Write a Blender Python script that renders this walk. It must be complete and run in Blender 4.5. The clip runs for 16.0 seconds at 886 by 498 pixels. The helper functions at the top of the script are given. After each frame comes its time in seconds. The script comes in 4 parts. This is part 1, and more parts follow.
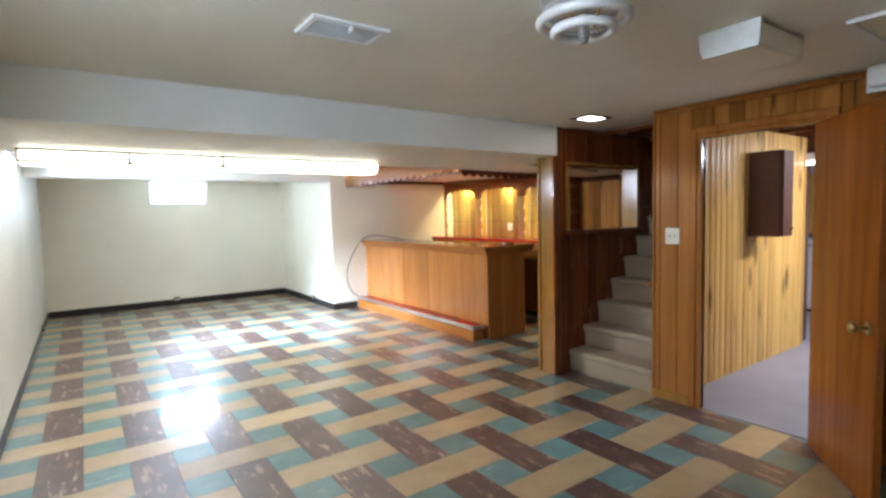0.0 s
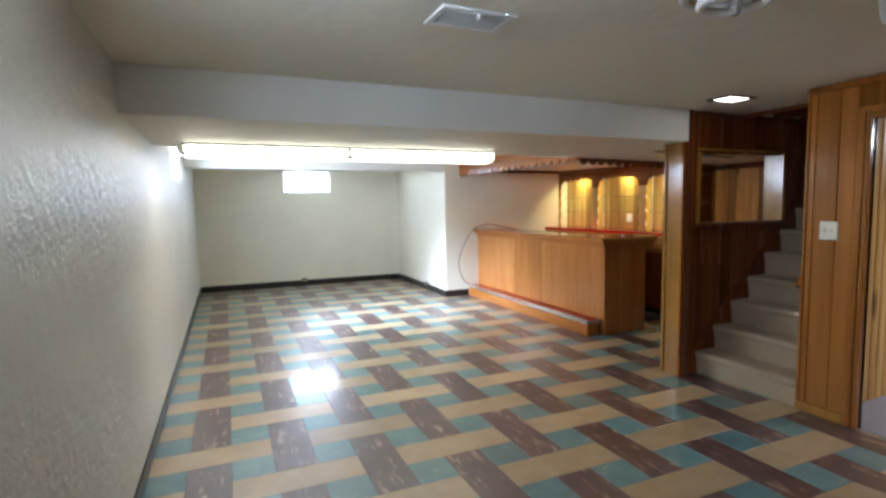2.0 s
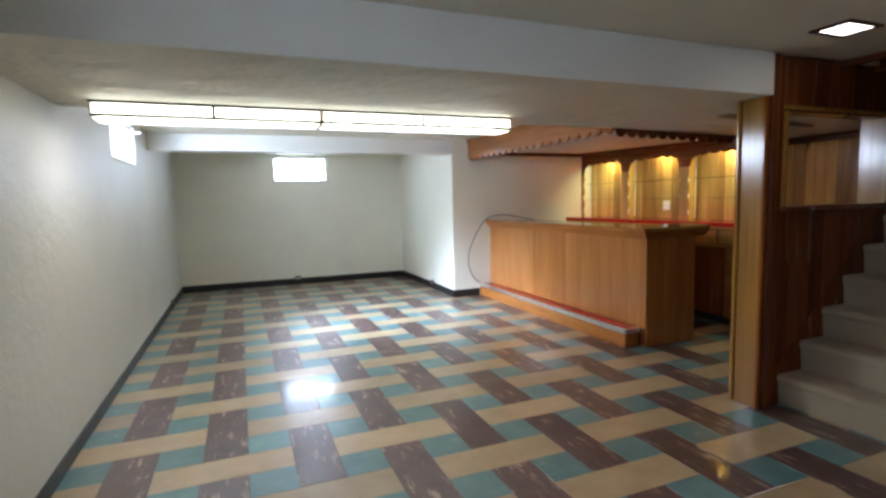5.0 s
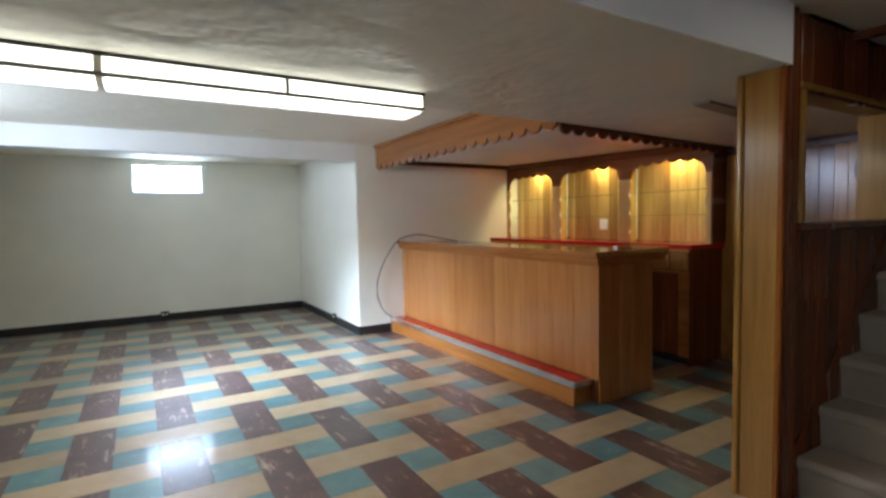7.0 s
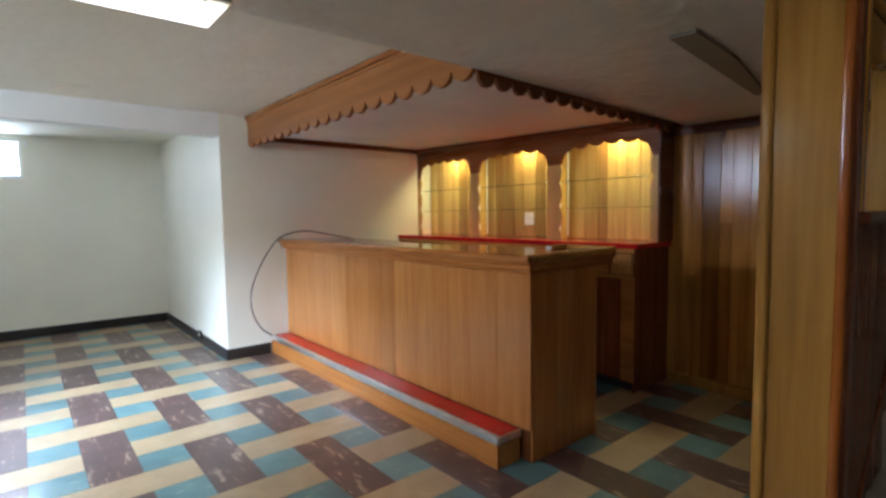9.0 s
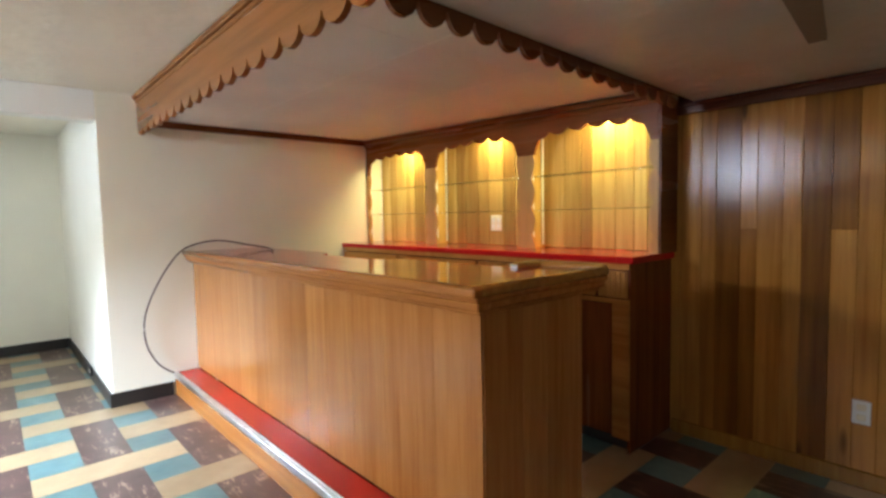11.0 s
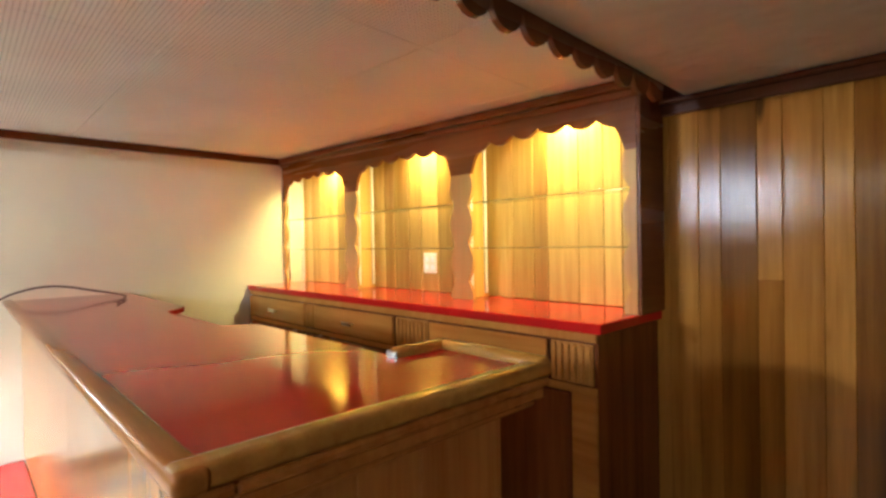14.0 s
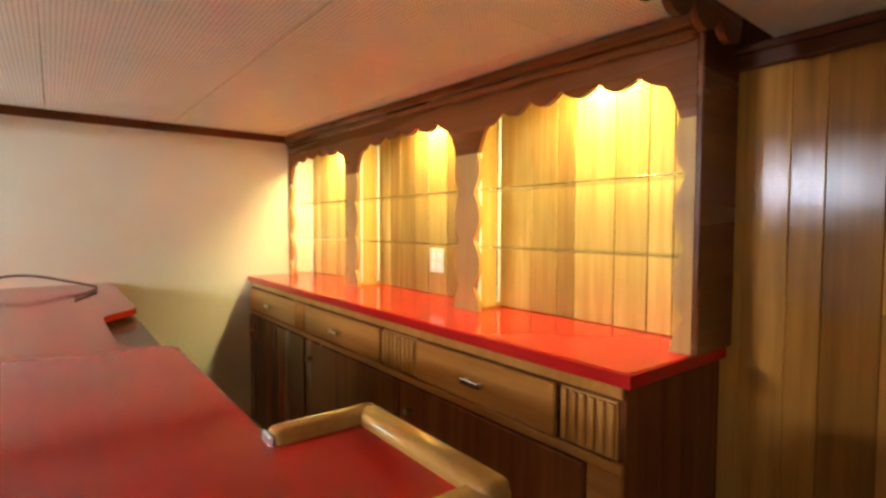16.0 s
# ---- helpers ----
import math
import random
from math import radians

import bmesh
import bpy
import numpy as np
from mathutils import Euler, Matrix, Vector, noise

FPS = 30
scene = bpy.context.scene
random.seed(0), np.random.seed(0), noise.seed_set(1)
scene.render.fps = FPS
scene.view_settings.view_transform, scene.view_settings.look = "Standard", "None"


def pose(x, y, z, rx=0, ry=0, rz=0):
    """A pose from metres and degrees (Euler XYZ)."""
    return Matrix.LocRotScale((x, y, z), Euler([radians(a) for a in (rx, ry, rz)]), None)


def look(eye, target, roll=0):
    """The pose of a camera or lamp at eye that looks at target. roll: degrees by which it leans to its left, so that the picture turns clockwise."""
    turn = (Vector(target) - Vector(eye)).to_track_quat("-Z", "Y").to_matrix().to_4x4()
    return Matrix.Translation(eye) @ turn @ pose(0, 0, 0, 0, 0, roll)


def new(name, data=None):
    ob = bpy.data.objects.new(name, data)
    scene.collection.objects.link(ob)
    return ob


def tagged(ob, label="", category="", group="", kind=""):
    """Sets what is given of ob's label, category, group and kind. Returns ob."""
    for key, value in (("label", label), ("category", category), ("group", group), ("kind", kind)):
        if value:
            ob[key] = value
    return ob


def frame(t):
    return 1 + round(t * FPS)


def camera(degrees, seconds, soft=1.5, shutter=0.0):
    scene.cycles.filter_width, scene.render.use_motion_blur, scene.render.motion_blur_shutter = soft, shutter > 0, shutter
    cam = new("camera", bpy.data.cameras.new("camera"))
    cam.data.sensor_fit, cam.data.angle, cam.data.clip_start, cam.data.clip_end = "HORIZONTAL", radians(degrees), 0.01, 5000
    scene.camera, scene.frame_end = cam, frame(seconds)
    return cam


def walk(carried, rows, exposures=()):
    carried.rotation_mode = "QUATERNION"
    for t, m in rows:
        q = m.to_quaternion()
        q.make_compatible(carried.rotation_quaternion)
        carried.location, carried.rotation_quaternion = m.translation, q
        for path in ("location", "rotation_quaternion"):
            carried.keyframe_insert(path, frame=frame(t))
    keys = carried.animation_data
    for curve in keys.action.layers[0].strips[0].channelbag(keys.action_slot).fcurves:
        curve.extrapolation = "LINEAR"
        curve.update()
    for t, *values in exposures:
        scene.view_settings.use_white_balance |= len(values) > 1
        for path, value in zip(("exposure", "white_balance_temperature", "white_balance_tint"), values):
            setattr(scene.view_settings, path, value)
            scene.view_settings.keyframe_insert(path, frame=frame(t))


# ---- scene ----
cam = camera(82.3, 16.0, soft=2.8)
PATH = [
    (0, (0.946, 0.867, 1.466), (2.1, 2.494, 1.328), -1.4),
    (0.5, (0.94, 0.878, 1.467), (1.97, 2.586, 1.325), -1.1),
    (1, (0.926, 0.889, 1.464), (1.85, 2.657, 1.318), -0.9),
    (1.5, (0.918, 0.89, 1.463), (1.758, 2.699, 1.308), -0.9),
    (2, (0.903, 0.896, 1.462), (1.684, 2.729, 1.292), -0.9),
    (2.5, (0.898, 0.905, 1.429), (1.627, 2.759, 1.248), -0.7),
    (3, (0.909, 0.922, 1.418), (1.581, 2.795, 1.22), -0.9),
    (5.5, (1.489, 2.064, 1.351), (2.273, 3.894, 1.17), -1.4),
    (6, (1.615, 2.331, 1.334), (2.477, 4.129, 1.185), -1.1),
    (6.5, (1.784, 2.594, 1.318), (2.72, 4.357, 1.191), -1.0),
    (7, (1.962, 2.818, 1.322), (2.988, 4.531, 1.207), -1.0),
    (7.5, (2.139, 3.062, 1.331), (3.251, 4.719, 1.208), -0.8),
    (8, (2.323, 3.261, 1.307), (3.513, 4.864, 1.185), -0.6),
    (8.5, (2.545, 3.454, 1.301), (3.787, 5.016, 1.172), -0.6),
    (9, (2.733, 3.604, 1.286), (4.009, 5.138, 1.152), -0.7),
    (9.5, (2.934, 3.78, 1.289), (4.233, 5.294, 1.146), -0.8),
    (12, (3.811, 4.273, 1.309), (5.166, 5.741, 1.218), -1.0),
    (12.5, (3.931, 4.331, 1.316), (5.298, 5.79, 1.253), -0.9),
    (13, (4.114, 4.407, 1.336), (5.479, 5.867, 1.291), -0.9),
    (13.5, (4.287, 4.477, 1.341), (5.654, 5.936, 1.316), -0.9),
    (14, (4.425, 4.561, 1.353), (5.809, 6.004, 1.332), -1.0),
    (14.5, (4.566, 4.655, 1.364), (5.959, 6.089, 1.338), -0.8),
    (15, (4.673, 4.715, 1.378), (6.05, 6.166, 1.337), -0.4),
    (15.5, (4.793, 4.763, 1.374), (6.122, 6.257, 1.329), 0.1),
    (16, (4.944, 4.781, 1.412), (6.164, 6.363, 1.321), 0.2),
]
EXPOSURES = [(0.0, 0.55, 6000, 10), (1.5, 0.2, 5950, 10), (3.0, 0.03, 5900, 10), (5.5, -0.32, 5850, 10), (7.0, -0.43, 5800, 10), (9.5, -0.28, 5900, 10), (12.5, 0.62, 6750, 9), (16.0, 0.8, 6850, 10)]
walk(cam, [(t, look(eye, target, roll)) for t, eye, target, roll in PATH], EXPOSURES)

# ---- plan, metres ----
X_LEFT, X_JOG, X_BACK = 0.43, 4.11, 6.5
Y_FAR, Y_JOG, Y_NEAR = 10.72, 8.31, -0.7
Z_CEIL, Z_SOFFIT, Z_HEADER = 2.2, 1.95, 2.0
Y_SOF0, Y_SOF1 = 3.93, 5.32
X_RIGHT = 4.53
TILE = 0.2286

# ---- world and lights ----
world = bpy.data.worlds.new("world")
scene.world = world
world.use_nodes = True
wn = world.node_tree.nodes
sky = wn.new("ShaderNodeTexSky")
sky.sky_type, sky.sun_disc = 'NISHITA', False
sky.sun_elevation, sky.sun_rotation = radians(40), radians(200)
world.node_tree.links.new(sky.outputs[0], wn["Background"].inputs[0])
wn["Background"].inputs[1].default_value = 0.1


def area(name, eye, target, sx, sy, watts, colour, spread=180):
    d = bpy.data.lights.new(name, 'AREA')
    d.shape, d.size, d.size_y, d.energy, d.color = 'RECTANGLE', sx, sy, watts, colour
    d.spread = radians(spread)
    o = new(name, d)
    o.matrix_world = look(eye, target)
    return o


DAY = (0.76, 0.85, 1.0)
area("window_daylight_far", (2.34, Y_FAR + 0.19, 1.945), (2.34, 7.0, 1.5), 0.86, 0.4, 25, (0.68, 0.80, 1.0))
area("window_daylight_left", (X_LEFT - 0.2, 7.1, 1.965), (3.0, 7.35, 0.5), 0.96, 0.34, 82, DAY)
area("window_skylight_left", (X_LEFT - 0.13, 7.08, 1.97), (2.95, 7.6, 0.0), 0.94, 0.24, 74, (0.66, 0.80, 1.0), 50)
area("window_daylight_near", (X_LEFT - 0.17, 1.91, 1.98), (3.2, 1.91, 1.95), 0.96, 0.32, 21, DAY)
for fx in (1.245, 2.54):
    area("tube_light", (fx, 5.16, 1.85), (fx, 5.16, 0), 1.2, 0.14, 8.8, (1.0, 0.92, 0.76))
area("ceiling_downlight", (4.28, 3.5, 2.185), (4.28, 3.5, 0), 0.16, 0.12, 0.5, (1.0, 0.86, 0.68))
for by in (7.79, 6.80, 5.82):
    area("niche_lamp", (6.385, by, 1.95), (6.385, by, 1.0), 0.12, 0.12, 10.3, (1.0, 0.89, 0.38))
area("laundry_tube", (6.6, 1.6, 2.05), (6.6, 2.2, 0), 1.2, 0.3, 45, (0.95, 0.95, 1.0))


# ---- materials ----
def mat(name):
    m = bpy.data.materials.new(name)
    m.use_nodes = True
    return m, m.node_tree.nodes, m.node_tree.links, m.node_tree.nodes["Principled BSDF"]


def ramp(n, stops):
    r = n.new("ShaderNodeValToRGB")
    while len(r.color_ramp.elements) < len(stops):
        r.color_ramp.elements.new(0.5)
    for e, (p, c) in zip(r.color_ramp.elements, stops):
        e.position, e.color = p, (*c, 1)
    return r


def noise_tex(n, l, vec, scale, detail=4.0, rough=0.55):
    t = n.new("ShaderNodeTexNoise")
    t.inputs["Scale"].default_value, t.inputs["Detail"].default_value, t.inputs["Roughness"].default_value = scale, detail, rough
    if vec is not None:
        l.new(vec, t.inputs["Vector"])
    return t


def mapped(n, l, source, scale):
    m = n.new("ShaderNodeVectorMath")
    m.operation = 'MULTIPLY'
    m.inputs[1].default_value = scale
    l.new(source, m.inputs[0])
    return m.outputs[0]


def shifted(n, l, source, amount):
    """source plus a random step for each object"""
    info = n.new("ShaderNodeObjectInfo")
    k = n.new("ShaderNodeMath")
    k.operation = 'MULTIPLY'
    k.inputs[1].default_value = amount
    l.new(info.outputs["Random"], k.inputs[0])
    a = n.new("ShaderNodeVectorMath")
    a.operation = 'ADD'
    l.new(source, a.inputs[0])
    l.new(k.outputs[0], a.inputs[1])
    return a.outputs[0], info.outputs["Random"]


def bump(n, l, bsdf, height, strength, distance=0.004):
    b = n.new("ShaderNodeBump")
    b.inputs["Strength"].default_value, b.inputs["Distance"].default_value = strength, distance
    l.new(height, b.inputs["Height"])
    l.new(b.outputs[0], bsdf.inputs["Normal"])


def mix(n, l, fac, a, b, mode='MIX'):
    x = n.new("ShaderNodeMix")
    x.data_type, x.blend_type = 'RGBA', mode
    for sock, v in ((x.inputs[0], fac), (x.inputs[6], a), (x.inputs[7], b)):
        if hasattr(v, "is_linked"):
            l.new(v, sock)
        elif isinstance(v, tuple):
            sock.default_value = (*v, 1)
        else:
            sock.default_value = v
    return x.outputs[2]


def wood(name, light, dark, axis="z", rough=0.28, grain=1.0, vary=0.5, coat=0.12, knots=0.0, gloss=0.25, uneven=False, knot_size=0.13):
    """varnished wood with its grain along an axis; each board has its own tone"""
    m, n, l, b = mat(name)
    geo = n.new("ShaderNodeNewGeometry")
    pos, rnd = shifted(n, l, geo.outputs["Position"], 7.3)
    s = {"x": (1.2, 26, 26), "y": (26, 1.2, 26), "z": (26, 26, 1.2)}[axis]
    fine = noise_tex(n, l, mapped(n, l, pos, tuple(v * grain for v in s)), 1.0, 6.0, 0.65)
    s2 = {"x": (0.5, 6, 6), "y": (6, 0.5, 6), "z": (6, 6, 0.5)}[axis]
    broad = noise_tex(n, l, mapped(n, l, pos, s2), 1.0, 3.0)
    add = n.new("ShaderNodeMath")
    add.operation = 'MULTIPLY_ADD'
    add.inputs[1].default_value, add.inputs[2].default_value = 0.55, 0.0
    l.new(fine.outputs[0], add.inputs[0])
    add2 = n.new("ShaderNodeMath")
    add2.operation = 'MULTIPLY_ADD'
    add2.inputs[1].default_value = 0.45
    l.new(broad.outputs[0], add2.inputs[0])
    l.new(add.outputs[0], add2.inputs[2])
    r = ramp(n, [(0.33, dark), (0.62, light)])
    l.new(add2.outputs[0], r.inputs[0])
    tone = ramp(n, [(0.0, (1 - vary * 0.62, 1 - vary * 0.72, 1 - vary * 0.8)), (0.3, (1.0, 0.95, 0.9)), (1.0, (1 + vary * 0.25, 1 + vary * 0.3, 1 + vary * 0.35))])
    l.new(rnd, tone.inputs[0])
    colour = mix(n, l, 1.0, r.outputs[0], tone.outputs[0], 'MULTIPLY')
    if knots:
        v = n.new("ShaderNodeTexVoronoi")
        v.inputs["Scale"].default_value = 1.0
        s3 = {"x": (1.8, 7, 7), "y": (7, 1.8, 7), "z": (7, 7, 1.8)}[axis]
        warp = n.new("ShaderNodeVectorMath")
        warp.operation = 'MULTIPLY_ADD'
        warp.inputs[1].default_value = (0.25, 0.25, 0.25)
        l.new(broad.outputs[1], warp.inputs[0])
        l.new(mapped(n, l, pos, s3), warp.inputs[2])
        l.new(warp.outputs[0], v.inputs["Vector"])
        kr = ramp(n, [(knot_size * 0.45, (knots, knots, knots)), (knot_size, (0, 0, 0))])
        l.new(v.outputs["Distance"], kr.inputs[0])
        colour = mix(n, l, kr.outputs[0], colour, tuple(c * 0.35 for c in dark))
    l.new(colour, b.inputs["Base Color"])
    b.inputs["Specular IOR Level"].default_value = gloss
    rr = n.new("ShaderNodeMapRange")
    rr.inputs[3].default_value, rr.inputs[4].default_value = rough * 0.6, rough * 1.1
    l.new(broad.outputs[0], rr.inputs[0])
    l.new(rr.outputs[0], b.inputs["Roughness"])
    b.inputs["Coat Weight"].default_value, b.inputs["Coat Roughness"].default_value = coat, 0.16
    if uneven:
        bump(n, l, b, add2.outputs[0], 0.35, 0.008)
    else:
        bump(n, l, b, fine.outputs[0], 0.12, 0.002)
    return m


def plaster(name, colour, scale, strength, blotch=0.06, rough=0.6, distance=0.006, detail=5.0):
    m, n, l, b = mat(name)
    geo = n.new("ShaderNodeNewGeometry")
    big = noise_tex(n, l, geo.outputs["Position"], 1.1, 3.0)
    tex = noise_tex(n, l, geo.outputs["Position"], scale, detail, 0.6)
    r = ramp(n, [(0.25, tuple(c * (1 - blotch * 2) for c in colour)), (0.75, colour)])
    l.new(big.outputs[0], r.inputs[0])
    l.new(r.outputs[0], b.inputs["Base Color"])
    b.inputs["Roughness"].default_value = rough
    bump(n, l, b, tex.outputs[0], strength, distance)
    return m


def tile_mat(name, base, streak, dark, amount, axis):
    """waxed asphalt tile with streaky flecks"""
    m, n, l, b = mat(name)
    geo = n.new("ShaderNodeNewGeometry")
    pos, rnd = shifted(n, l, geo.outputs["Position"], 11.0)
    s = {"x": (5, 26, 5), "y": (26, 5, 5)}[axis]
    fl = noise_tex(n, l, mapped(n, l, pos, s), 1.0, 6.0, 0.7)
    cl = noise_tex(n, l, pos, 7.0, 4.0, 0.6)
    r1 = ramp(n, [(0.3, dark), (0.7, base)])
    l.new(cl.outputs[0], r1.inputs[0])
    r2 = ramp(n, [(0.66 - amount, (0, 0, 0)), (0.74 - amount, (1, 1, 1))])
    l.new(fl.outputs[0], r2.inputs[0])
    r3 = ramp(n, [(0.40, (0, 0, 0)), (0.55, (1, 1, 1))])
    l.new(cl.outputs[0], r3.inputs[0])
    fac = mix(n, l, 1.0, r2.outputs[0], r3.outputs[0], 'MULTIPLY')
    col = mix(n, l, fac, r1.outputs[0], streak)
    tone = ramp(n, [(0.0, (0.82, 0.82, 0.82)), (1.0, (1.12, 1.12, 1.12))])
    l.new(rnd, tone.inputs[0])
    l.new(mix(n, l, 1.0, col, tone.outputs[0], 'MULTIPLY'), b.inputs["Base Color"])
    wear = noise_tex(n, l, geo.outputs["Position"], 2.3, 5.0, 0.6)
    rr = n.new("ShaderNodeMapRange")
    rr.inputs[3].default_value, rr.inputs[4].default_value = 0.28, 0.52
    l.new(wear.outputs[0], rr.inputs[0])
    l.new(rr.outputs[0], b.inputs["Roughness"])
    b.inputs["Coat Weight"].default_value, b.inputs["Coat Roughness"].default_value = 0.45, 0.11
    b.inputs["Specular IOR Level"].default_value = 1.0
    wav = noise_tex(n, l, pos, 9.0, 2.0)
    bump(n, l, b, wav.outputs[0], 0.17, 0.004)
    return m


def plain(name, colour, rough=0.5, metal=0.0, vary=0.08, scale=14.0, coat=0.0):
    m, n, l, b = mat(name)
    geo = n.new("ShaderNodeNewGeometry")
    t = noise_tex(n, l, geo.outputs["Position"], scale, 4.0)
    r = ramp(n, [(0.3, tuple(c * (1 - vary) for c in colour)), (0.7, tuple(min(1, c * (1 + vary)) for c in colour))])
    l.new(t.outputs[0], r.inputs[0])
    l.new(r.outputs[0], b.inputs["Base Color"])
    rr = n.new("ShaderNodeMapRange")
    rr.inputs[3].default_value, rr.inputs[4].default_value = rough * 0.8, rough * 1.2
    l.new(t.outputs[0], rr.inputs[0])
    l.new(rr.outputs[0], b.inputs["Roughness"])
    b.inputs["Metallic"].default_value = metal
    b.inputs["Coat Weight"].default_value = coat
    return m


def glow(name, colour, strength):
    m, n, l, b = mat(name)
    b.inputs["Base Color"].default_value = (0.8, 0.8, 0.8, 1)
    b.inputs["Emission Color"].default_value = (*colour, 1)
    b.inputs["Emission Strength"].default_value = strength
    return m


def glass(name, tint, rough=0.0):
    m, n, l, b = mat(name)
    b.inputs["Base Color"].default_value = (*tint, 1)
    b.inputs["Roughness"].default_value = rough
    b.inputs["Transmission Weight"].default_value = 1.0
    b.inputs["IOR"].default_value = 1.3
    return m


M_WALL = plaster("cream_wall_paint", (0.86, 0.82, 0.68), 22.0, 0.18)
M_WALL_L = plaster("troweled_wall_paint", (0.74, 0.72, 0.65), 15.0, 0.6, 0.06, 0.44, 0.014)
M_CEIL = plaster("textured_ceiling_paint", (0.88, 0.84, 0.71), 5.0, 0.4, 0.04, 0.62, 0.03, 2.5)
M_SOFFIT = plaster("swirled_soffit_paint", (0.78, 0.75, 0.66), 5.5, 0.6, 0.08, 0.5, 0.045, 2.0)
M_BAND = plaster("smooth_white_paint", (0.87, 0.87, 0.83), 30.0, 0.06)
M_PANEL = wood("knotty_wall_panel_wood", (0.45, 0.20, 0.04), (0.21, 0.08, 0.0135), "z", 0.115, 1.0, 0.75, 0.0, 0.9, 0.22, True, 0.16)
M_BACKPLANK = wood("niche_plank_wood", (0.60, 0.40, 0.12), (0.36, 0.20, 0.05), "z", 0.3, 1.0, 0.7, 0.1)
M_BACKDARK = wood("niche_heartwood", (0.38, 0.21, 0.055), (0.22, 0.105, 0.025), "z", 0.3, 1.0, 0.2, 0.1)
M_BAR = wood("bar_veneer_wood", (0.44, 0.18, 0.045), (0.29, 0.098, 0.021), "z", 0.22, 1.6, 0.45, 0.45)
M_DRAWER = wood("drawer_front_wood", (0.50, 0.215, 0.05), (0.34, 0.125, 0.024), "y", 0.25, 1.3, 0.2, 0.3)
M_FLUTE = wood("fluted_panel_wood", (0.50, 0.225, 0.055), (0.36, 0.14, 0.028), "z", 0.25, 1.3, 0.2, 0.3)
M_STILE = wood("pale_stile_wood", (0.56, 0.34, 0.12), (0.42, 0.23, 0.07), "z", 0.3, 0.9, 0.2, 0.15)
M_BARH = wood("bar_moulding_wood", (0.42, 0.165, 0.038), (0.26, 0.088, 0.019), "y", 0.22, 1.3, 0.2)
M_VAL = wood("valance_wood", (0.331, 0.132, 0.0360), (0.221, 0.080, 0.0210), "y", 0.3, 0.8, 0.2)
# valance wood again, with the shade of the near-facing end put into the colour
M_VAL_SHADED = wood("valance_wood_shaded_end", (0.184, 0.060, 0.0150), (0.110, 0.034, 0.0090), "x", 0.3, 0.8, 0.2)
M_FASCIA = wood("niche_fascia_wood", (0.221, 0.072, 0.0168), (0.129, 0.040, 0.0096), "y", 0.32, 0.8, 0.15)
M_DARK = wood("dark_stained_wood", (0.17, 0.055, 0.022), (0.08, 0.025, 0.011), "z", 0.3, 1.0, 0.4)
M_DARKY = wood("dark_trim_wood", (0.14, 0.045, 0.02), (0.07, 0.022, 0.01), "y", 0.3, 1.0, 0.1)
M_DOORW = wood("orange_door_veneer", (0.304, 0.092, 0.0120), (0.184, 0.050, 0.0072), "z", 0.15, 0.7, 0.15)
M_CASING = wood("golden_casing_wood", (0.41, 0.165, 0.03), (0.26, 0.088, 0.015), "z", 0.2, 0.7, 0.3)
M_POST = wood("golden_post_wood", (0.36, 0.18, 0.034), (0.21, 0.095, 0.016), "z", 0.2, 1.0, 0.15)
M_PINE = wood("knotty_pine", (0.78, 0.50, 0.16), (0.56, 0.30, 0.072), "z", 0.4, 0.8, 0.5, 0.05, 0.9, 0.25, False, 0.27)
M_STAIRW = wood("stair_wall_wood", (0.19, 0.052, 0.0135), (0.085, 0.021, 0.006), "z", 0.3, 0.9, 0.6)
M_RAIL = wood("bar_rail_wood", (0.46, 0.225, 0.05), (0.31, 0.13, 0.026), "y", 0.2, 1.3, 0.1, 0.6)
M_RED = plain("red_laminate", (0.46, 0.013, 0.012), 0.10, 0, 0.06, 3.0, 0.0)
M_TAN = tile_mat("tan_floor_tile", (0.49, 0.355, 0.20), (0.58, 0.46, 0.30), (0.40, 0.275, 0.145), -0.02, "x")
M_BROWN = tile_mat("brown_floor_tile", (0.125, 0.062, 0.055), (0.42, 0.31, 0.22), (0.072, 0.035, 0.032), 0.11, "y")
M_TEAL = tile_mat("teal_floor_tile", (0.135, 0.27, 0.275), (0.36, 0.46, 0.38), (0.085, 0.185, 0.195), 0.05, "x")
M_GROUT = plain("floor_adhesive", (0.05, 0.04, 0.035), 0.7)
M_BLACK = plain("black_baseboard", (0.018, 0.015, 0.014), 0.4)
M_GREYFLOOR = plain("grey_painted_concrete", (0.33, 0.32, 0.36), 0.5, 0, 0.1, 3.0)
M_CARPET = plaster("cream_carpet", (0.42, 0.335, 0.235), 160.0, 0.9, 0.05, 0.95, 0.01)
M_METAL = plain("brushed_aluminium", (0.78, 0.78, 0.80), 0.3, 1.0)
M_CHROME = plain("polished_chrome", (0.8, 0.76, 0.66), 0.14, 1.0)
M_BRASS = plain("aged_brass", (0.45, 0.30, 0.12), 0.3, 1.0)
M_WHITE = plain("white_enamel", (0.8, 0.8, 0.78), 0.35)
M_IVORY = plain("ivory_plastic", (0.78, 0.72, 0.58), 0.4)
M_SLOT = plain("dark_slot", (0.03, 0.025, 0.02), 0.6)
M_CABLE = plain("grey_brown_cable", (0.09, 0.06, 0.05), 0.5)
M_CABINET = plain("brown_cabinet_paint", (0.10, 0.032, 0.016), 0.45)
M_DULLGREY = plain("dull_grey_metal", (0.26, 0.25, 0.22), 0.5, 0.3)
M_OLIVE = plain("olive_grey_paint", (0.25, 0.215, 0.15), 0.6)
M_TUBE = glow("lit_diffuser", (1.0, 0.97, 0.86), 3.5)
M_TUBESIDE = glow("lit_side_diffuser", (1.0, 0.95, 0.74), 6.5)
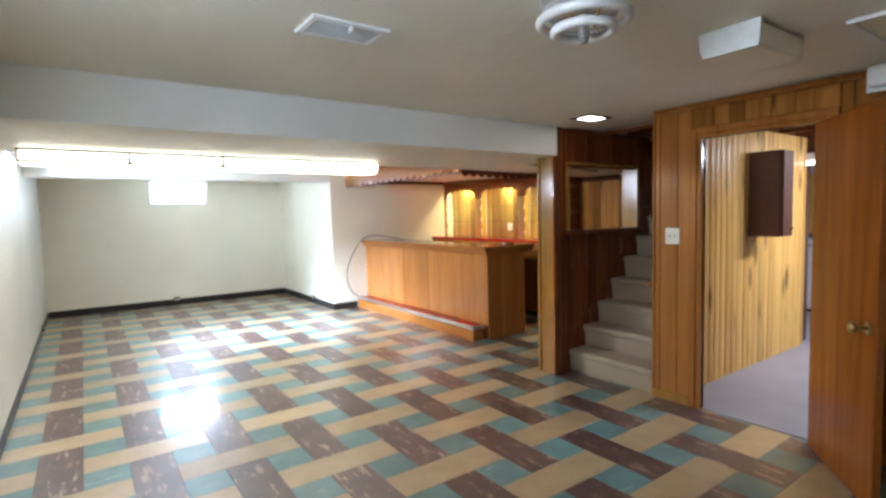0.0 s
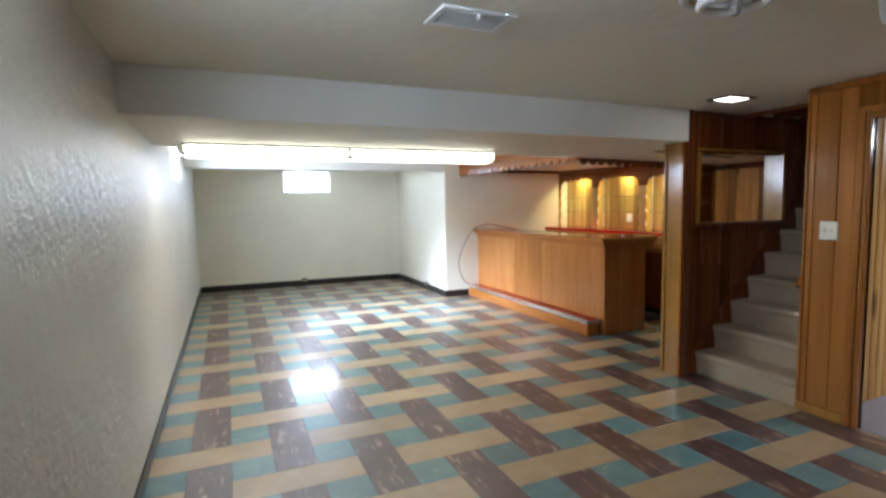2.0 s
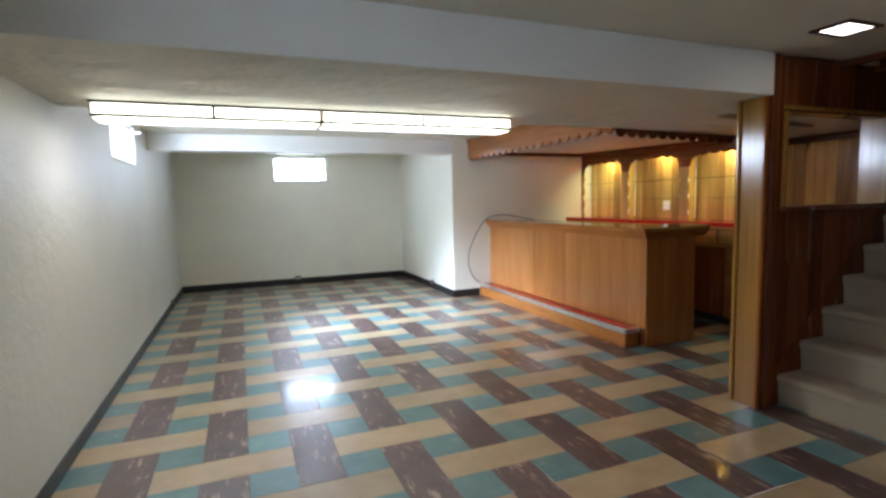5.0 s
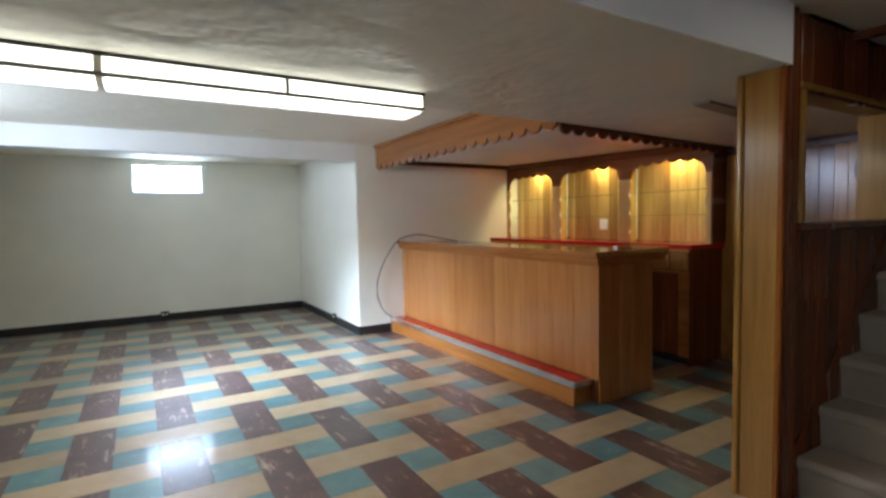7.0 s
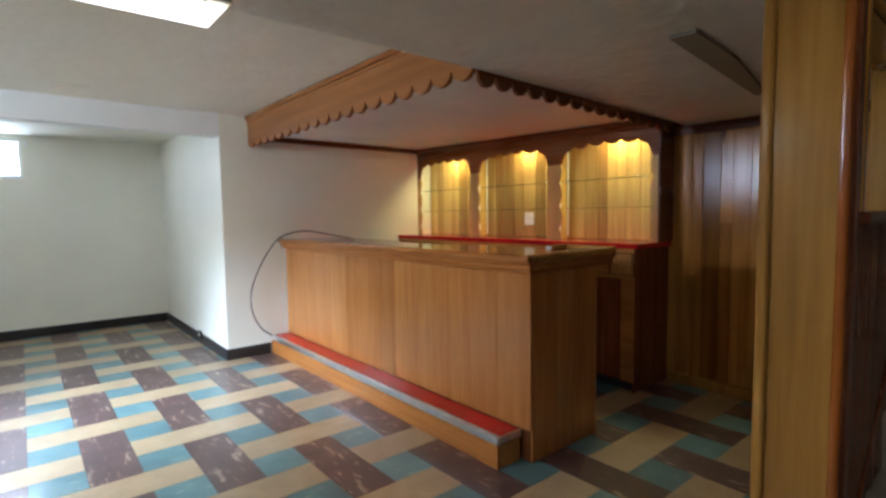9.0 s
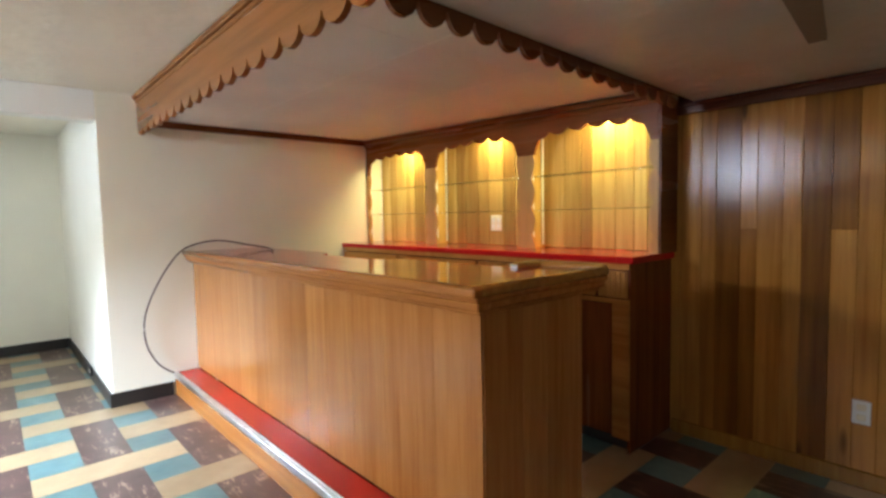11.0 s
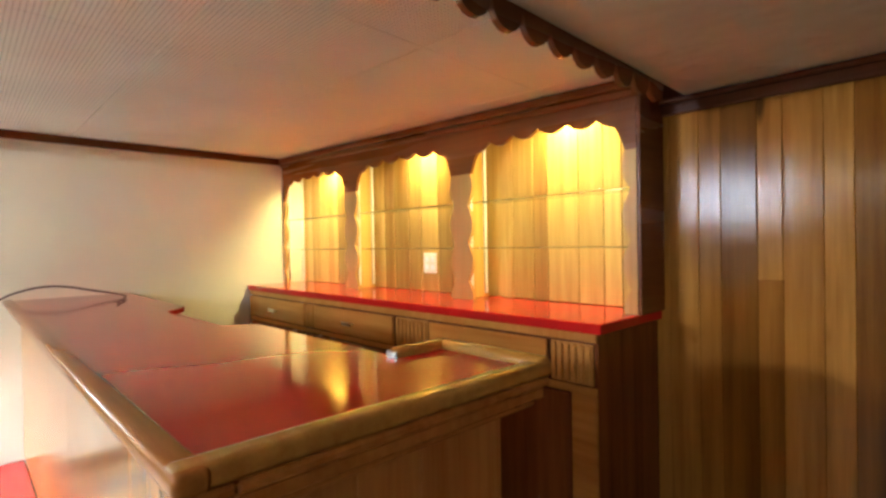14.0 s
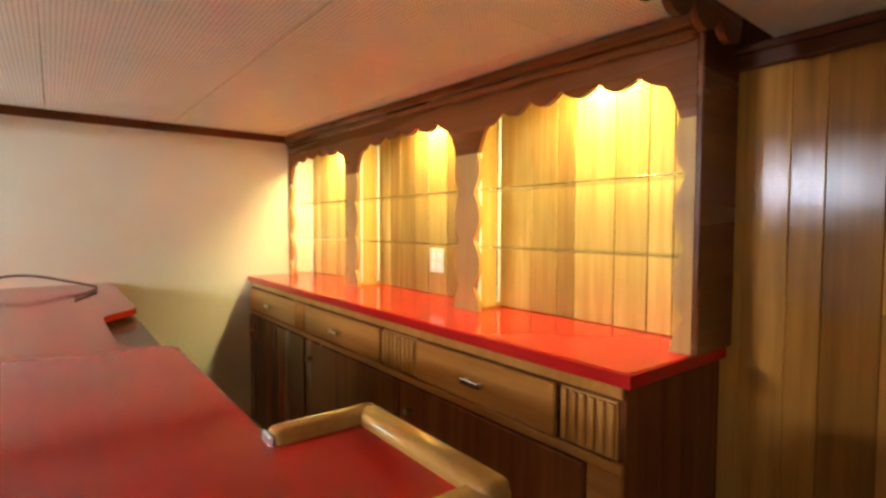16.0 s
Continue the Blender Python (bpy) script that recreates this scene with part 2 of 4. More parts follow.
M_LAMPGLOW = glow("lit_lamp_lens", (1.0, 0.93, 0.84), 5.0)
M_NICHEGLOW = glow("lit_niche_bulb", (1.0, 0.8, 0.45), 14.0)
M_SKYCARD = glow("overcast_sky", (0.92, 0.97, 1.0), 4.0)
M_GLASS = glass("clear_window_glass", (0.95, 0.98, 0.97))
M_SHELF = glass("greenish_shelf_glass", (0.80, 0.93, 0.86))


def perforated(name, colour, pitch):
    """painted fibre panel with rows of small round holes"""
    m, n, l, b = mat(name)
    geo = n.new("ShaderNodeNewGeometry")
    v = n.new("ShaderNodeTexVoronoi")
    v.voronoi_dimensions = '2D'
    v.inputs["Scale"].default_value, v.inputs["Randomness"].default_value = 1 / pitch, 0.0
    l.new(geo.outputs["Position"], v.inputs["Vector"])
    hole = ramp(n, [(0.14, (0.45, 0.42, 0.36)), (0.24, (1, 1, 1))])
    l.new(v.outputs["Distance"], hole.inputs[0])
    big = noise_tex(n, l, geo.outputs["Position"], 1.6, 4.0)
    stain = ramp(n, [(0.3, tuple(c * 0.86 for c in colour)), (0.65, colour)])
    l.new(big.outputs[0], stain.inputs[0])
    l.new(mix(n, l, 1.0, stain.outputs[0], hole.outputs[0], 'MULTIPLY'), b.inputs["Base Color"])
    b.inputs["Roughness"].default_value = 0.7
    bump(n, l, b, hole.outputs[0], 0.25, 0.003)
    return m


M_ACOUS = perforated("acoustic_panel_paint", (0.90, 0.88, 0.78), 0.014)


# ---- mesh helpers ----
def link(name, bm, material, parent=None, smooth=False):
    me = bpy.data.meshes.new(name)
    bmesh.ops.recalc_face_normals(bm, faces=bm.faces[:])
    bm.to_mesh(me)
    bm.free()
    me.materials.append(material)
    if smooth:
        for p in me.polygons:
            p.use_smooth = True
    ob = new(name, me)
    if parent is not None:
        ob.parent = parent
    return ob


def part(name, bm, material, parent, label="", smooth=False):
    ob = link(name, bm, material, parent, smooth)
    return tagged(ob, label) if label else ob


def structure(name, bm, material, label=""):
    return tagged(link(name, bm, material), label, "", "", "structure")


def thing(name, label, category, group=""):
    return tagged(new(name), label, category, group)


def box(x0, x1, y0, y1, z0, z1, bev=0.0, bm=None, seg=1):
    b = bmesh.new()
    bmesh.ops.create_cube(b, size=1)
    bmesh.ops.scale(b, vec=(x1 - x0, y1 - y0, z1 - z0), verts=b.verts)
    bmesh.ops.translate(b, vec=((x0 + x1) / 2, (y0 + y1) / 2, (z0 + z1) / 2), verts=b.verts)
    if bev:
        bmesh.ops.bevel(b, geom=b.edges[:], offset=bev, segments=seg, affect='EDGES', profile=0.5)
    if bm is None:
        return b
    tmp = bpy.data.meshes.new("tmp")
    b.to_mesh(tmp)
    b.free()
    bm.from_mesh(tmp)
    bpy.data.meshes.remove(tmp)
    return bm


def boxes(rows, bev=0.0):
    bm = bmesh.new()
    for r in rows:
        box(*r, bev, bm)
    return bm


def outline(points, place, depth):
    """a flat outline (u, v), laid by place(u, v, w) and given a thickness depth along w"""
    bm = bmesh.new()
    a = [bm.verts.new(place(u, v, 0)) for u, v in points]
    b = [bm.verts.new(place(u, v, depth)) for u, v in points]
    bm.faces.new(a)
    bm.faces.new(b[::-1])
    for i in range(len(a)):
        j = (i + 1) % len(a)
        bm.faces.new((a[i], b[i], b[j], a[j]))
    bm.normal_update()
    bmesh.ops.triangulate(bm, faces=[f for f in bm.faces if len(f.verts) > 4], ngon_method='EAR_CLIP')
    return bm


def cyl(r, depth, m, r2=None, seg=24):
    bm = bmesh.new()
    bmesh.ops.create_cone(bm, cap_ends=True, segments=seg, radius1=r, radius2=r if r2 is None else r2, depth=depth, matrix=m)
    return bm


def ring(radius, tube, m, seg=40, sec=12):
    bm = bmesh.new()
    rows = []
    for i in range(seg):
        a = 2 * math.pi * i / seg
        rows.append([bm.verts.new(m @ Vector(((radius + tube * math.cos(c)) * math.cos(a), (radius + tube * math.cos(c)) * math.sin(a), tube * math.sin(c))))
                     for c in (2 * math.pi * k / sec for k in range(sec))])
    for i in range(seg):
        for k in range(sec):
            bm.faces.new((rows[i][k], rows[(i + 1) % seg][k], rows[(i + 1) % seg][(k + 1) % sec], rows[i][(k + 1) % sec]))
    return bm


def sweep(points, radius, sec=8, cap=True):
    """a round bar along points"""
    bm = bmesh.new()
    pts = [Vector(p) for p in points]
    rows, up = [], Vector((0, 0, 1))
    for i, p in enumerate(pts):
        d = (pts[min(i + 1, len(pts) - 1)] - pts[max(i - 1, 0)]).normalized()
        s = d.cross(up)
        s = s.normalized() if s.length > 1e-4 else Vector((1, 0, 0))
        u = s.cross(d).normalized()
        rows.append([bm.verts.new(p + radius * (math.cos(a) * s + math.sin(a) * u)) for a in (2 * math.pi * k / sec for k in range(sec))])
    for a, b in zip(rows, rows[1:]):
        for k in range(sec):
            bm.faces.new((a[k], a[(k + 1) % sec], b[(k + 1) % sec], b[k]))
    if cap:
        bm.faces.new(rows[0][::-1])
        bm.faces.new(rows[-1])
    return bm


def smooth_path(pts, n=8):
    """Catmull-Rom through pts"""
    pts = [Vector(p) for p in pts]
    out = []
    for i in range(len(pts) - 1):
        p0, p1, p2, p3 = pts[max(i - 1, 0)], pts[i], pts[i + 1], pts[min(i + 2, len(pts) - 1)]
        for k in range(n):
            t = k / n
            out.append(0.5 * (2 * p1 + (p2 - p0) * t + (2 * p0 - 5 * p1 + 4 * p2 - p3) * t * t + (3 * p1 - p0 - 3 * p2 + p3) * t ** 3))
    return out + [pts[-1]]


# ---- structure ----
T = 0.22
floor = structure("floor", boxes([(X_LEFT - T, X_BACK + T, Y_NEAR - T, Y_FAR + T, -0.12, -0.004)]), M_GROUT, "waxed basement floor of tan, brown and teal tiles")
WL = (6.58, 7.58, 1.78, 2.14)
WN = (1.42, 2.40, 1.82, 2.14)
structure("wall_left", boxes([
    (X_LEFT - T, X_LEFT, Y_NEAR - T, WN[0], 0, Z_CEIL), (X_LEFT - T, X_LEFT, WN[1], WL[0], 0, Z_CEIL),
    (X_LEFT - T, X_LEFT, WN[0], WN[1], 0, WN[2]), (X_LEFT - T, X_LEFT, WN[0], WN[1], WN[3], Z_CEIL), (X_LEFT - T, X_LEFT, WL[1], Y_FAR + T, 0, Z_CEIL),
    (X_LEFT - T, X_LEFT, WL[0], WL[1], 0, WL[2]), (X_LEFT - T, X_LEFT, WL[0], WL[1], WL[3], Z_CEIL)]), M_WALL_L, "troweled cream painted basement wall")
WF = (1.9, 2.78, 1.74, 2.15)
structure("wall_far", boxes([
    (X_LEFT, WF[0], Y_FAR, Y_FAR + T, 0, Z_CEIL), (WF[1], X_JOG, Y_FAR, Y_FAR + T, 0, Z_CEIL),
    (WF[0], WF[1], Y_FAR, Y_FAR + T, 0, WF[2]), (WF[0], WF[1], Y_FAR, Y_FAR + T, WF[3], Z_CEIL)]), M_WALL, "smooth cream painted end wall")
structure("wall_jog", box(X_JOG, X_BACK + T, Y_JOG, Y_FAR + T, 0, Z_CEIL, 0.004), M_WALL, "cream painted wall that juts out beside the bar")
structure("wall_back", boxes([(X_LEFT, X_RIGHT, Y_NEAR - T, Y_NEAR, 0, Z_CEIL)]), M_WALL, "cream painted wall")
structure("ceiling", boxes([(X_LEFT - T, X_RIGHT, Y_NEAR - T, Y_FAR + T, Z_CEIL, Z_CEIL + 0.1), (X_RIGHT, X_BACK + T, Y_SOF0, Y_JOG, Z_CEIL, Z_CEIL + 0.1)]), M_CEIL, "swirl-textured off-white ceiling")
SAG = 0.045


def soffit_z(x):
    """underside of the soffit, which drops towards the plank wall"""
    return Z_SOFFIT - SAG * max(0.0, x - 4.354) / (X_BACK - 4.354)


def bar_sag(bm):
    """lowers a part of the bar ceiling, which hangs lowest in its near back corner"""
    for v in bm.verts:
        u = min(1.0, max(0.0, (v.co.x - 4.38) / 1.88))
        w = min(1.0, max(0.0, (Y_JOG - v.co.y) / 2.88))
        v.co.z -= 0.07 * u * w * (v.co.z > 1.93)
    return bm


sof = boxes([(X_LEFT, 4.354, Y_SOF0, Y_SOF1, Z_SOFFIT, Z_CEIL - 0.002), (4.354, X_BACK, 4.115, Y_SOF1, Z_SOFFIT, Z_CEIL - 0.002)])
for v in sof.verts:
    if v.co.z < 2.0:
        v.co.z = soffit_z(v.co.x)
structure("soffit", sof, M_SOFFIT, "boxed-in duct soffit with textured underside")
structure("soffit_face", boxes([(X_LEFT, 4.352, Y_SOF0 - 0.012, Y_SOF0 - 0.001, Z_SOFFIT, Z_CEIL - 0.002)]), M_BAND, "smooth white painted face of the soffit")
structure("header_beam", boxes([(X_LEFT, X_JOG, Y_JOG, Y_JOG + 0.15, Z_HEADER, Z_CEIL - 0.002)], 0.003), M_BAND, "white painted beam across the alcove")
BB = 0.1
structure("baseboard", boxes([
    (X_LEFT, X_LEFT + 0.012, Y_NEAR, Y_FAR, 0, BB * 0.85), (X_LEFT + 0.012, X_JOG, Y_FAR - 0.014, Y_FAR, 0, BB),
    (X_JOG - 0.014, X_JOG, Y_JOG - 0.014, Y_FAR - 0.014, 0, BB), (X_JOG, 4.50, Y_JOG - 0.014, Y_JOG, 0, BB)], 0.002), M_BLACK, "black vinyl baseboard")

# walls round the door and the stairs
DY0, DY1, DZ = 2.02, 2.74, 1.95
structure("wall_right", boxes([
    (X_RIGHT + 0.02, X_RIGHT + 0.05, Y_NEAR - T, DY0, 0, Z_CEIL), (X_RIGHT + 0.02, X_RIGHT + 0.05, DY1, 3.10, 0, Z_CEIL),
    (X_RIGHT + 0.02, X_RIGHT + 0.05, DY0, DY1, DZ, Z_CEIL), (X_RIGHT + 0.05, 7.1, 3.03, 3.10, 0, 3.4)]), M_DARK, "wall behind wood panelling")
OX0, OX1, OZ0, OZ1 = 4.52, 5.58, 1.28, 1.87
SW0, SW1 = 3.95, 4.115
structure("wall_stairs", boxes([
    (4.40, OX0, SW0 + 0.02, SW1 - 0.02, 0, 3.4), (OX1, X_BACK + T, SW0 + 0.02, SW1 - 0.02, 0, 3.4),
    (OX0, OX1, SW0 + 0.02, SW1 - 0.02, 0, OZ0), (OX0, OX1, SW0 + 0.02, SW1 - 0.02, OZ1, 3.4)]), M_DARK, "wood wall beside the stairs with a pass-through opening")
structure("wall_bar", boxes([(X_BACK + 0.012, X_BACK + T, SW0, Y_JOG, 0, Z_CEIL)]), M_DARK, "wall behind plank panelling")
structure("stairwell_wall", boxes([(7.2, 7.3, 3.03, 4.2, 0, 3.6)]), M_DARK, "dark wood end wall of the stairwell")
slope = outline([(X_RIGHT, Z_CEIL), (5.0, Z_CEIL), (7.3, 3.5), (7.3, 3.6), (5.0, Z_CEIL + 0.1), (X_RIGHT, Z_CEIL + 0.1)], lambda u, v, w: (u, 3.05 + w, v), 1.1)
structure("ceiling_stairs", slope, M_CEIL, "painted ceiling sloping up over the stairs")
# laundry room beyond the door
structure("floor_laundry", boxes([(X_RIGHT + 0.03, 9.8, -0.6, 3.03, -0.1, 0.006), (7.1, 9.8, 3.03, 5.2, -0.1, 0.006)]), M_GREYFLOOR, "grey painted concrete floor")
structure("wall_laundry", boxes([(9.6, 9.8, -0.6, 5.2, 0, 2.4), (X_RIGHT + 0.05, 9.8, -0.8, -0.6, 0, 2.4), (7.1, 9.8, 5.2, 5.4, 0, 2.4), (7.3, 7.4, 3.1, 5.2, 0, 2.4)]), M_WHITE, "white painted laundry wall")
structure("ceiling_laundry", boxes([(X_RIGHT + 0.05, 9.8, -0.8, 5.4, 2.38, 2.44)]), M_DARK, "dark subfloor above open joists")

# ---- windows ----
def window(name, cx, cy, half_w, z0, z1, turn, label):
    """a small hopper window set in the wall; local x along the wall, y outwards"""
    root = tagged(new(name), label, "", "", "structure")
    m = pose(cx, cy, 0, 0, 0, turn)
    root.matrix_world = m
    w = half_w
    fr = boxes([(-w, -w + 0.03, 0.03, 0.08, z0, z1), (w - 0.03, w, 0.03, 0.08, z0, z1), (-w + 0.03, w - 0.03, 0.03, 0.08, z0, z0 + 0.03),
                (-w + 0.03, w - 0.03, 0.03, 0.08, z1 - 0.03, z1)], 0.003)
    part("window_frame", fr, M_WHITE, root)
    pane = part("pane", box(-w + 0.03, w - 0.03, 0.052, 0.057, z0 + 0.03, z1 - 0.03), M_GLASS, root)
    pane.visible_shadow = False
    part("window_sill", box(-w - 0.01, w + 0.01, -0.012, 0.03, z0 - 0.015, z0 + 0.004, 0.003), M_WHITE, root)
    for k in (-1, 1):
        part("curtain_bracket", boxes([(k * (w + 0.03) - 0.01, k * (w + 0.03) + 0.01, -0.06, -0.001, z1 - 0.05, z1 - 0.03), (k * (w + 0.03) - 0.012, k * (w + 0.03) + 0.012, -0.006, -0.001, z1 - 0.08, z1 - 0.005)], 0.002), M_WHITE, root, "white curtain rod bracket")
    return root


window("window_1", (WF[0] + WF[1]) / 2, Y_FAR, (WF[1] - WF[0]) / 2, WF[2], WF[3], 0, "small white hopper window glowing with daylight")
window("window_2", X_LEFT, (WL[0] + WL[1]) / 2, (WL[1] - WL[0]) / 2, WL[2], WL[3], 90, "small white hopper window glowing with daylight")
window("window_3", X_LEFT, (WN[0] + WN[1]) / 2, (WN[1] - WN[0]) / 2, WN[2], WN[3], 90, "small white hopper window glowing with daylight")
structure("backdrop_far", boxes([(0.9, 3.8, Y_FAR + 0.5, Y_FAR + 0.51, 1.2, 3.0)]), M_SKYCARD, "bright overcast daylight outside")
structure("backdrop_left", boxes([(X_LEFT - 0.61, X_LEFT - 0.6, 0.4, 8.8, 1.2, 3.0)]), M_SKYCARD, "bright overcast daylight outside")


# ---- wall panelling: casings, caps, boards ----
structure("door_casing", boxes([
    (X_RIGHT - 0.012, X_RIGHT + 0.056, DY1, DY1 + 0.03, 0, DZ + 0.03), (X_RIGHT - 0.012, X_RIGHT + 0.056, DY0 - 0.03, DY0, 0, DZ + 0.03),
    (X_RIGHT - 0.012, X_RIGHT + 0.056, DY0, DY1, DZ, DZ + 0.03), (X_RIGHT - 0.02, X_RIGHT + 0.0, DY1 + 0.03, DY1 + 0.075, 0, DZ + 0.075),
    (X_RIGHT - 0.02, X_RIGHT + 0.0, DY0 - 0.075, DY1 + 0.03, DZ + 0.03, DZ + 0.075), (X_RIGHT - 0.02, X_RIGHT + 0.0, DY0 - 0.075, DY0 - 0.03, 0, DZ + 0.03)], 0.004), M_CASING, "varnished wood door casing")
structure("crown_right", boxes([(X_RIGHT - 0.035, X_RIGHT + 0.0, Y_NEAR, 3.10, Z_CEIL - 0.045, Z_CEIL - 0.002)], 0.008), M_CASING, "varnished wood cove along the ceiling")
structure("base_right", boxes([(X_RIGHT - 0.016, X_RIGHT, DY1 + 0.08, 3.10, 0, 0.07), (X_RIGHT - 0.016, X_RIGHT, Y_NEAR, DY0 - 0.08, 0, 0.07)], 0.004), M_POST, "varnished wood baseboard")
structure("wall_corner_trim", boxes([(X_RIGHT - 0.006, X_RIGHT + 0.05, 3.10, 3.118, 0, Z_CEIL)], 0.004), M_CASING, "varnished corner board by the stairs")

post = thing("wood_post", "golden varnished wood post with rounded corner strips under the soffit", "post")
part("post_face", box(4.335, 4.40, 3.945, 4.12, 0, Z_SOFFIT - 0.001, 0.003), M_POST, post)
part("corner_strip", box(4.320, 4.345, 4.105, 4.135, 0, Z_SOFFIT - 0.001, 0.010, None, 3), M_POST, post)
part("corner_strip", box(4.320, 4.345, 3.93, 3.955, 0, Z_SOFFIT - 0.001, 0.010, None, 3), M_DOORW, post)
part("side_board", box(4.356, 4.41, 3.925, 3.944, 0, Z_CEIL - 0.003, 0.003), M_DARK, post, "dark red stained side board")
part("edge_strip", box(4.40, 4.43, 3.93, 3.965, 0, Z_CEIL - 0.003, 0.004), M_DOORW, post)

structure("opening_trim", boxes([
    (OX0 - 0.02, OX0 + 0.012, SW0 - 0.012, SW1 + 0.012, OZ0, OZ1), (OX1 - 0.012, OX1 + 0.02, SW0 - 0.008, SW1 + 0.012, OZ0, OZ1 + 0.01),
    (OX0 - 0.02, OX1 + 0.02, SW0 - 0.008, SW1 + 0.012, OZ1 + 0.01, OZ1 + 0.035)], 0.004), M_POST, "varnished lining of the pass-through")
structure("opening_ledge", boxes([(OX0 - 0.07, OX1 + 0.05, SW0 - 0.04, SW1 + 0.03, OZ0 - 0.035, OZ0)], 0.006), M_DARK, "dark wood ledge of the pass-through")
ZB = Z_SOFFIT - SAG
structure("crown_bar", boxes([(X_BACK - 0.035, X_BACK - 0.014, SW1, 5.42, ZB - 0.062, ZB), (X_BACK - 0.06, X_BACK - 0.035, SW1, 5.42, ZB - 0.022, ZB)], 0.006), M_DARKY, "dark wood crown moulding")
structure("base_bar", boxes([(X_BACK - 0.03, X_BACK - 0.014, SW1, 5.44, 0, 0.08)], 0.004), M_POST, "light wood baseboard")


# ---- door, switch, laundry room ----
door = tagged(new("door_1"), "orange-brown flush wood door standing open", "", "", "structure")
door.matrix_world = pose(4.475, 2.03, 0, 0, 0, 218)
part("door_leaf", box(0.0, 0.74, -0.018, 0.018, 0.012, 1.94, 0.003), M_DOORW, door)
knob = part("door_knob", cyl(0.012, 0.06, pose(0.675, -0.045, 0.88, 90)), M_BRASS, door, "dark brass door knob", True)
bm = bmesh.new()
bmesh.ops.create_uvsphere(bm, u_segments=20, v_segments=12, radius=0.028, matrix=pose(0.675, -0.085, 0.88) @ Matrix.Diagonal((1, 0.75, 1, 1)))
part("knob_ball", bm, M_BRASS, knob, "", True)
part("rose", cyl(0.03, 0.008, pose(0.675, -0.023, 0.88, 90)), M_BRASS, knob, "", True)
for hz in (0.25, 1.7):
    part("hinge", cyl(0.007, 0.09, pose(-0.004, 0.016, hz)), M_BRASS, door)

sw = thing("light_switch", "ivory double toggle light switch on wood panelling", "switch")
part("plate", box(X_RIGHT - 0.008, X_RIGHT + 0.001, 2.90, 3.01, 1.20, 1.32, 0.003), M_IVORY, sw)
for sy in (2.935, 2.975):
    part("toggle", box(X_RIGHT - 0.02, X_RIGHT - 0.007, sy - 0.006, sy + 0.006, 1.248, 1.272, 0.002), M_IVORY, sw)

cab = thing("wall_cabinet", "dark brown painted wall cabinet on the pine wall", "cabinet")
part("body", box(5.78, 5.98, 2.72, 2.978, 1.2, 1.94, 0.004), M_CABINET, cab)
cd = part("cabinet_door", box(5.785, 5.975, 2.70, 2.719, 1.205, 1.935, 0.003), M_CABINET, cab)
part("cabinet_knob", cyl(0.012, 0.02, pose(5.94, 2.69, 1.27, 90), None, 12), M_BRASS, cd)
joists = thing("floor_joists", "dark red-brown open ceiling joists", "joists")
for k in range(13):
    part("joist", box(5.0 + 0.38 * k, 5.04 + 0.38 * k, -0.6, 5.2, 2.16, 2.378, 0.003), M_DARK, joists)
fix = thing("laundry_tube_light", "lit bare fluorescent strip in the laundry room", "ceiling light")
part("tray", box(7.1, 7.2, 2.7, 3.9, 1.93, 2.0, 0.004), M_WHITE, fix)
part("tube", cyl(0.018, 1.15, pose(7.15, 3.3, 1.9, 90)), M_LAMPGLOW, fix, "", True)
for hy in (2.8, 3.8):
    part("hanger", box(7.145, 7.155, hy, hy + 0.01, 2.0, 2.17), M_METAL, fix)
freezer = thing("white_appliance", "white enamel laundry appliance against the far wall", "appliance")
part("cabinet_body", box(8.95, 9.58, 3.2, 4.4, 0.05, 0.9, 0.02, None, 2), M_WHITE, freezer)
part("upper_body", box(9.1, 9.58, 3.2, 4.4, 0.92, 1.02, 0.015, None, 2), M_WHITE, freezer)
part("toe_kick", box(9.0, 9.55, 3.25, 4.35, 0.006, 0.05), M_SLOT, freezer)
shl = thing("pale_wood_cupboard", "pale wood cupboard hung on the laundry wall", "cabinet")
part("body", box(9.28, 9.598, 3.1, 4.3, 1.05, 1.9, 0.006), M_PINE, shl)
for cy in (3.12, 3.52, 3.92):
    part("cupboard_door", box(9.262, 9.279, cy, cy + 0.37, 1.07, 1.88, 0.004), M_PINE, shl)


# ---- stairs ----
stairs = thing("staircase", "cream carpeted basement stairs between wood walls", "stairs")
RISE, RUN, NOSE = 0.2, 0.206, 4.515
for i in range(11):
    x0, z1 = NOSE + RUN * i, RISE * (i + 1)
    prof = [(x0 + 0.03, RISE * i + 0.004 * (i == 0)), (x0 + 0.015, z1 - 0.06)]
    prof += [(x0 + 0.028 - 0.028 * math.cos(a), z1 - 0.028 + 0.028 * math.sin(a)) for a in (-0.9, -0.4, 0.0, 0.4, 0.8, 1.2, 1.57)]
    prof += [(x0 + RUN + 0.035, z1), (x0 + RUN + 0.035, RISE * i)]
    part("step", outline(prof, lambda u, v, w: (u, 3.12 + w, v), SW0 - 3.12 - 0.008), M_CARPET, stairs, "", False)
structure("stair_skirt", outline([(NOSE - 0.02, 0.0), (NOSE - 0.02, 0.24), (NOSE + 0.04, 0.29), (NOSE + 10 * RUN, RISE * 10 + 0.29), (NOSE + 10 * RUN, RISE * 10), (NOSE + 0.1, 0.0)],
                                 lambda u, v, w: (u, SW0 - 0.007 + w, v), 0.006), M_STAIRW, "dark stained skirt board beside the stairs")
rail = thing("handrail", "orange varnished wooden handrail on the stair wall", "handrail")
